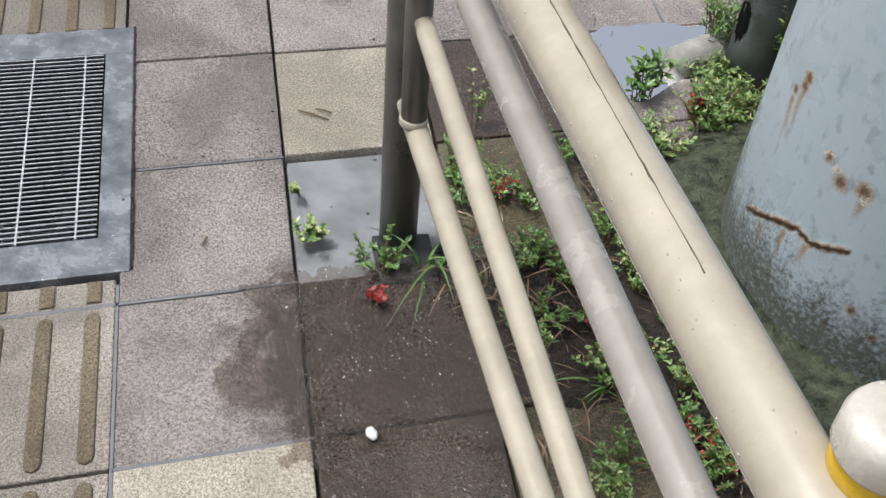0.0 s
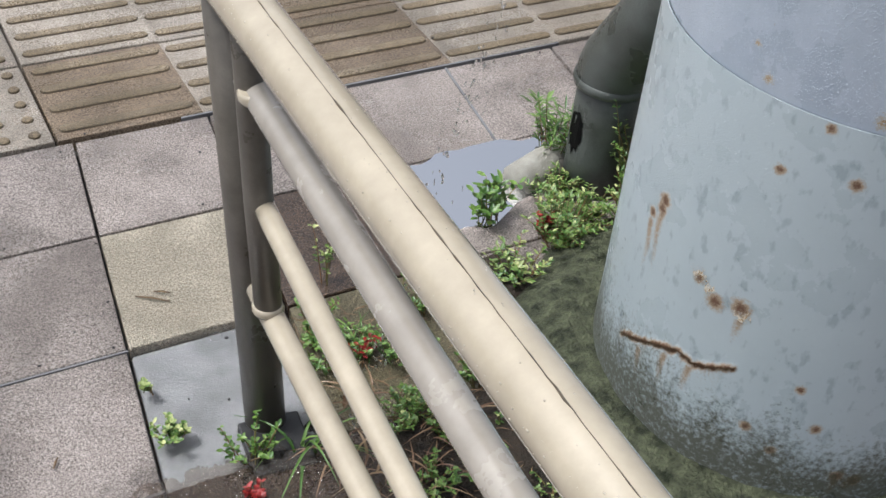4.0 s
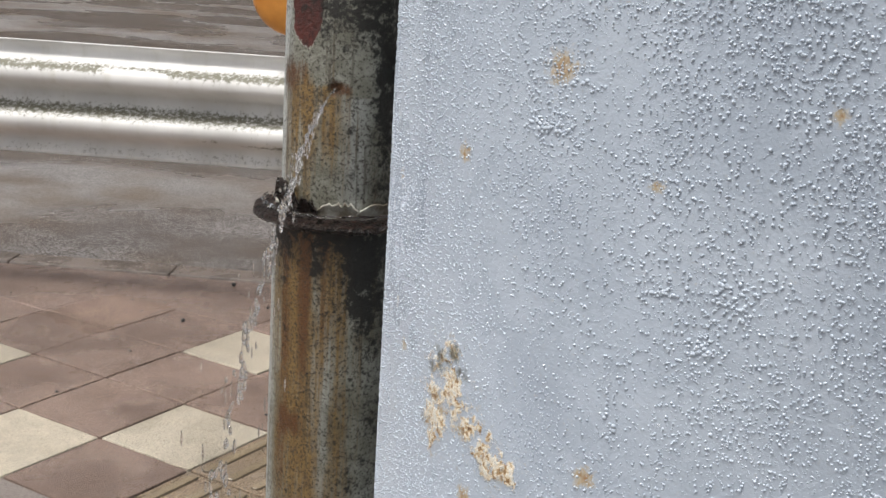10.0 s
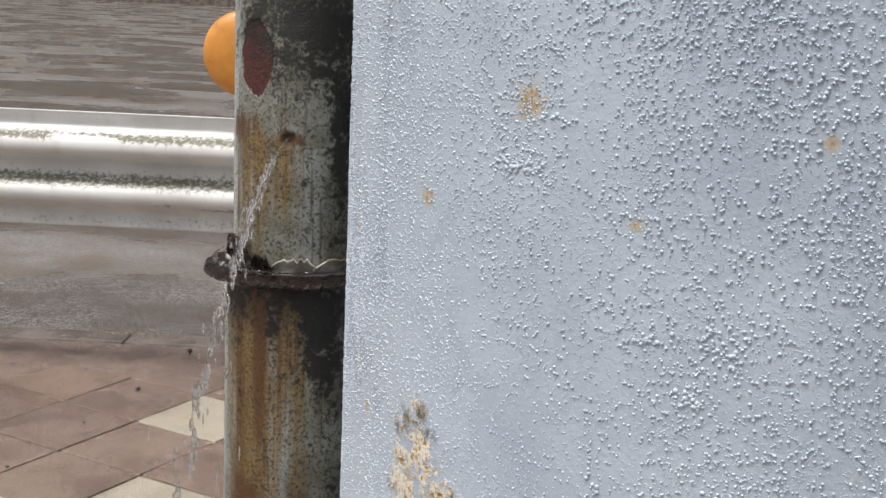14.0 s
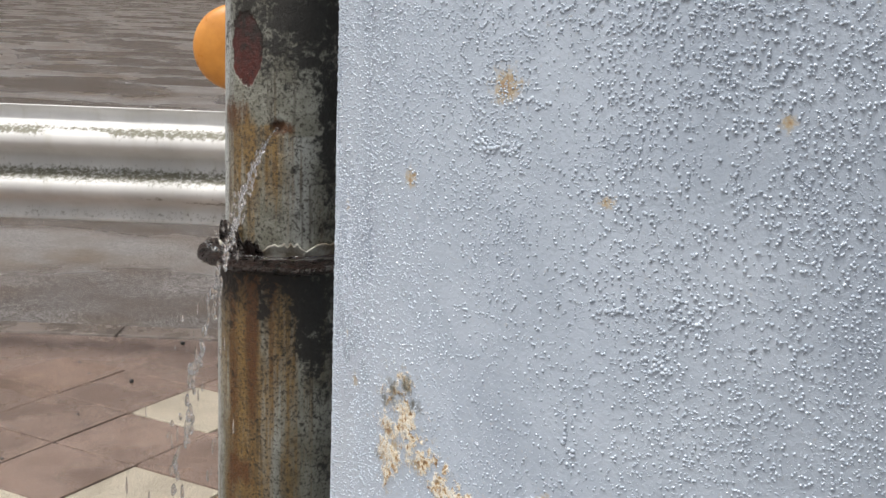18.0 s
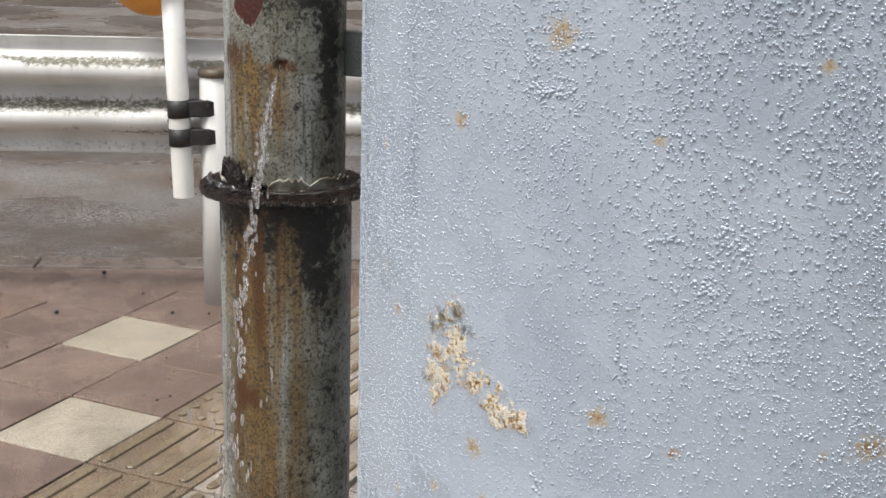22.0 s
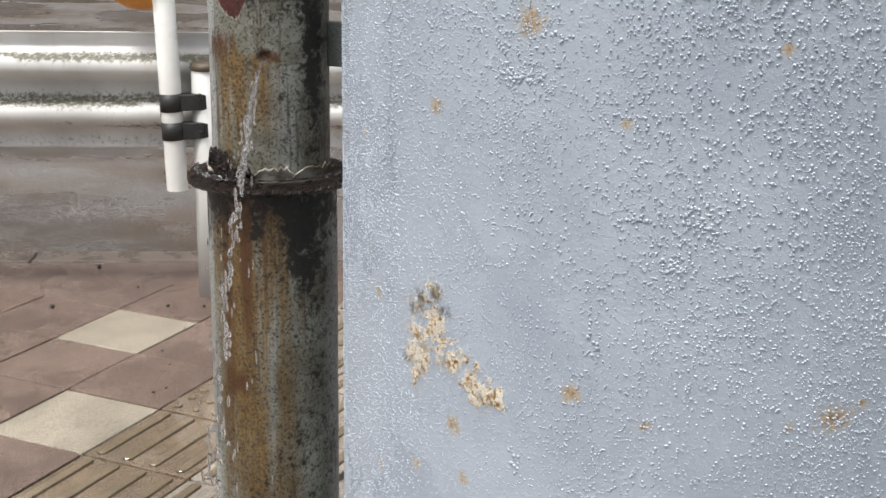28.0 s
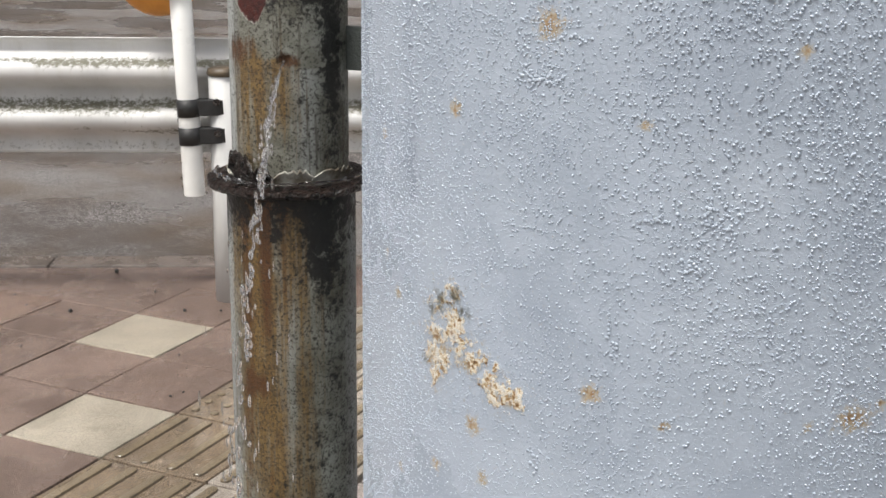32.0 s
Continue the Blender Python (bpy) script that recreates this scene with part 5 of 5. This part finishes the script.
paver_mesh, skew_mesh = {}, {}
for key, m in (("taupe", M_TAUPE), ("brown", M_BROWN), ("cream", M_CREAM), ("tactile", M_TACTILE), ("mossy", M_MOSSY), ("soaked", M_SOAKED), ("drowned", M_DROWNED), ("stained", M_STAINED)):
    me = plain.data.copy()
    me.materials[0] = m
    paver_mesh[key] = me
    me = me.copy()
    me.transform(SKEW.to_3x3().to_4x4())
    skew_mesh[key] = me
bpy.data.objects.remove(plain)
bm = bmesh.new()
ring = []
for z, w, l in ((-0.002, 0.0145, 0.138), (0.0035, 0.0118, 0.1355), (0.005, 0.0098, 0.1335)):
    row = []
    for sx in (1, -1):
        for k in range(5):
            a = math.pi * (k / 4 - 0.5)
            row.append(bm.verts.new((sx * (l - w + w * math.cos(a)), sx * w * math.sin(a), z)))
    ring.append(row)
for a, b in zip(ring, ring[1:]):
    for k in range(10):
        bm.faces.new((a[k], a[(k + 1) % 10], b[(k + 1) % 10], b[k]))
bm.faces.new(ring[-1])
bar_ob = part("bar", bm, M_BAR)
bm = bmesh.new()
ring = [[bm.verts.new((r * math.cos(a), r * math.sin(a), z)) for a in (2 * math.pi * k / 16 for k in range(16))] for r, z in ((0.0125, -0.002), (0.0112, 0.0032), (0.009, 0.005))]
for a, b in zip(ring, ring[1:]):
    for k in range(16):
        bm.faces.new((a[k], a[(k + 1) % 16], b[(k + 1) % 16], b[k]))
bm.faces.new(ring[-1])
dot_ob = part("dot", bm, M_BAR)
bar_me, dot_me = bar_ob.data, dot_ob.data
skew_bar = bar_me.copy()
skew_bar.transform(SKEW.to_3x3().to_4x4() @ Matrix.Rotation(math.pi / 2, 4, "Z"))
# Side faces go dark brown: edge shade put into colour, with groove dirt.
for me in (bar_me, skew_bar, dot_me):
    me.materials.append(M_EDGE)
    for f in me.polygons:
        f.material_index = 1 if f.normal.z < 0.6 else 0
bpy.data.objects.remove(bar_ob)
bpy.data.objects.remove(dot_ob)
rnd = random.Random(5)
for i in range(-9, 15):
    for j in range(-10, 15):
        x, y = i * T, j * T
        c = Vector((x + 0.15, y + 0.15, 0))
        if KERB.dot(c) > KERB_AT - 0.195 or (c - COLUMN).length < 0.36:
            continue
        dots = (i in (-2, -1) and j in (1, 2)) or (i, j) == (8, 2)
        across = i >= 0 and j in (1, 2) and not dots
        down = i == -2 and j < 1
        # Far rows turn brown, near ones taupe, painting their differing sky sheen.
        key = "stained" if (i, j) in STAINED else "tactile" if dots or across or down else "cream" if (i, j) in CREAM else "mossy" if (i, j) in MOSSY else "soaked" if (i, j) in SOAKED else "drowned" if (i, j) in DROWNED else "brown" if (i, j) in DARK or j > 3 or (j == 3 and i > 5) else "taupe"
        if i == -2 and j in (-2, -1, 0):
            continue
        askew = j < 1
        ob = new("paver", (skew_mesh if askew else paver_mesh)[key])
        ob.parent = pavement
        low = -0.022 if (i, j) == (0, -2) else rnd.uniform(-0.0012, 0.0012)
        at = SKEW @ Vector((x, y, 0)) if askew else Vector((x + (0.05 if j < 3 else 0.0) * min(1, max(0, 1 - x / 1.2)), y, 0))
        c = SKEW @ c if askew else c + Vector((at.x - x, 0, 0))
        ob.matrix_world = pose(at.x, at.y, low, rnd.gauss(0, 0.12), rnd.gauss(0, 0.12))
        if across or down:
            for k in range(4):
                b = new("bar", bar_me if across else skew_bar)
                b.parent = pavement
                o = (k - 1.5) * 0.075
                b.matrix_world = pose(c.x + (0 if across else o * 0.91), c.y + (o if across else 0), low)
        if dots:
            for k in range(25):
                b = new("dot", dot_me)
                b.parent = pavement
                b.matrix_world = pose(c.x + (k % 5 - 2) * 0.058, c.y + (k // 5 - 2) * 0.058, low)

for y0, y1 in ((-0.598, -0.548), (0.104, 0.298)):
    bm = bmesh.new()
    box(bm, -0.597, -0.303, y0, y1, -0.05, 0, 0.003)
    part("cut_paver", bm, M_TACTILE, pavement).data.transform(SKEW)
    for k in range(4):
        bm = bmesh.new()
        x = -0.45 + (k - 1.5) * 0.075
        box(bm, x - 0.012, x + 0.012, y0 + 0.004, y1 - (0.014 if y1 > 0 else 0.004), -0.001, 0.005, 0.002)
        part("cut_bar", bm, M_BAR, pavement).data.transform(SKEW)
bm = bmesh.new()
box(bm, 0.004, 0.296, -0.596, -0.304, -0.03, -0.018, 0.003)
part("sunken_slab", bm, M_SLAB, pavement).data.transform(SKEW)

# joints brimming with silty water
for x0, x1, y0, y1 in ((-0.3, 0.0, -0.6026, -0.5974), (-0.3, 0.0, -0.9026, -0.8974), (-0.3026, -0.2974, -1.2, -0.56), (-0.3, 0.0, -0.3018, -0.2982), (0.3, 1.2, 0.2974, 0.3026), (0.897, 0.903, -0.1, 0.3), (-0.62, -0.3, -0.6035, -0.5975)):
    bm = bmesh.new()
    box(bm, x0, x1, y0, y1, -0.025, -0.0006)
    joint = part("joint", bm, M_SILT, pavement, "joint filled with grey water")
    if y0 < 0:
        joint.data.transform(SKEW)
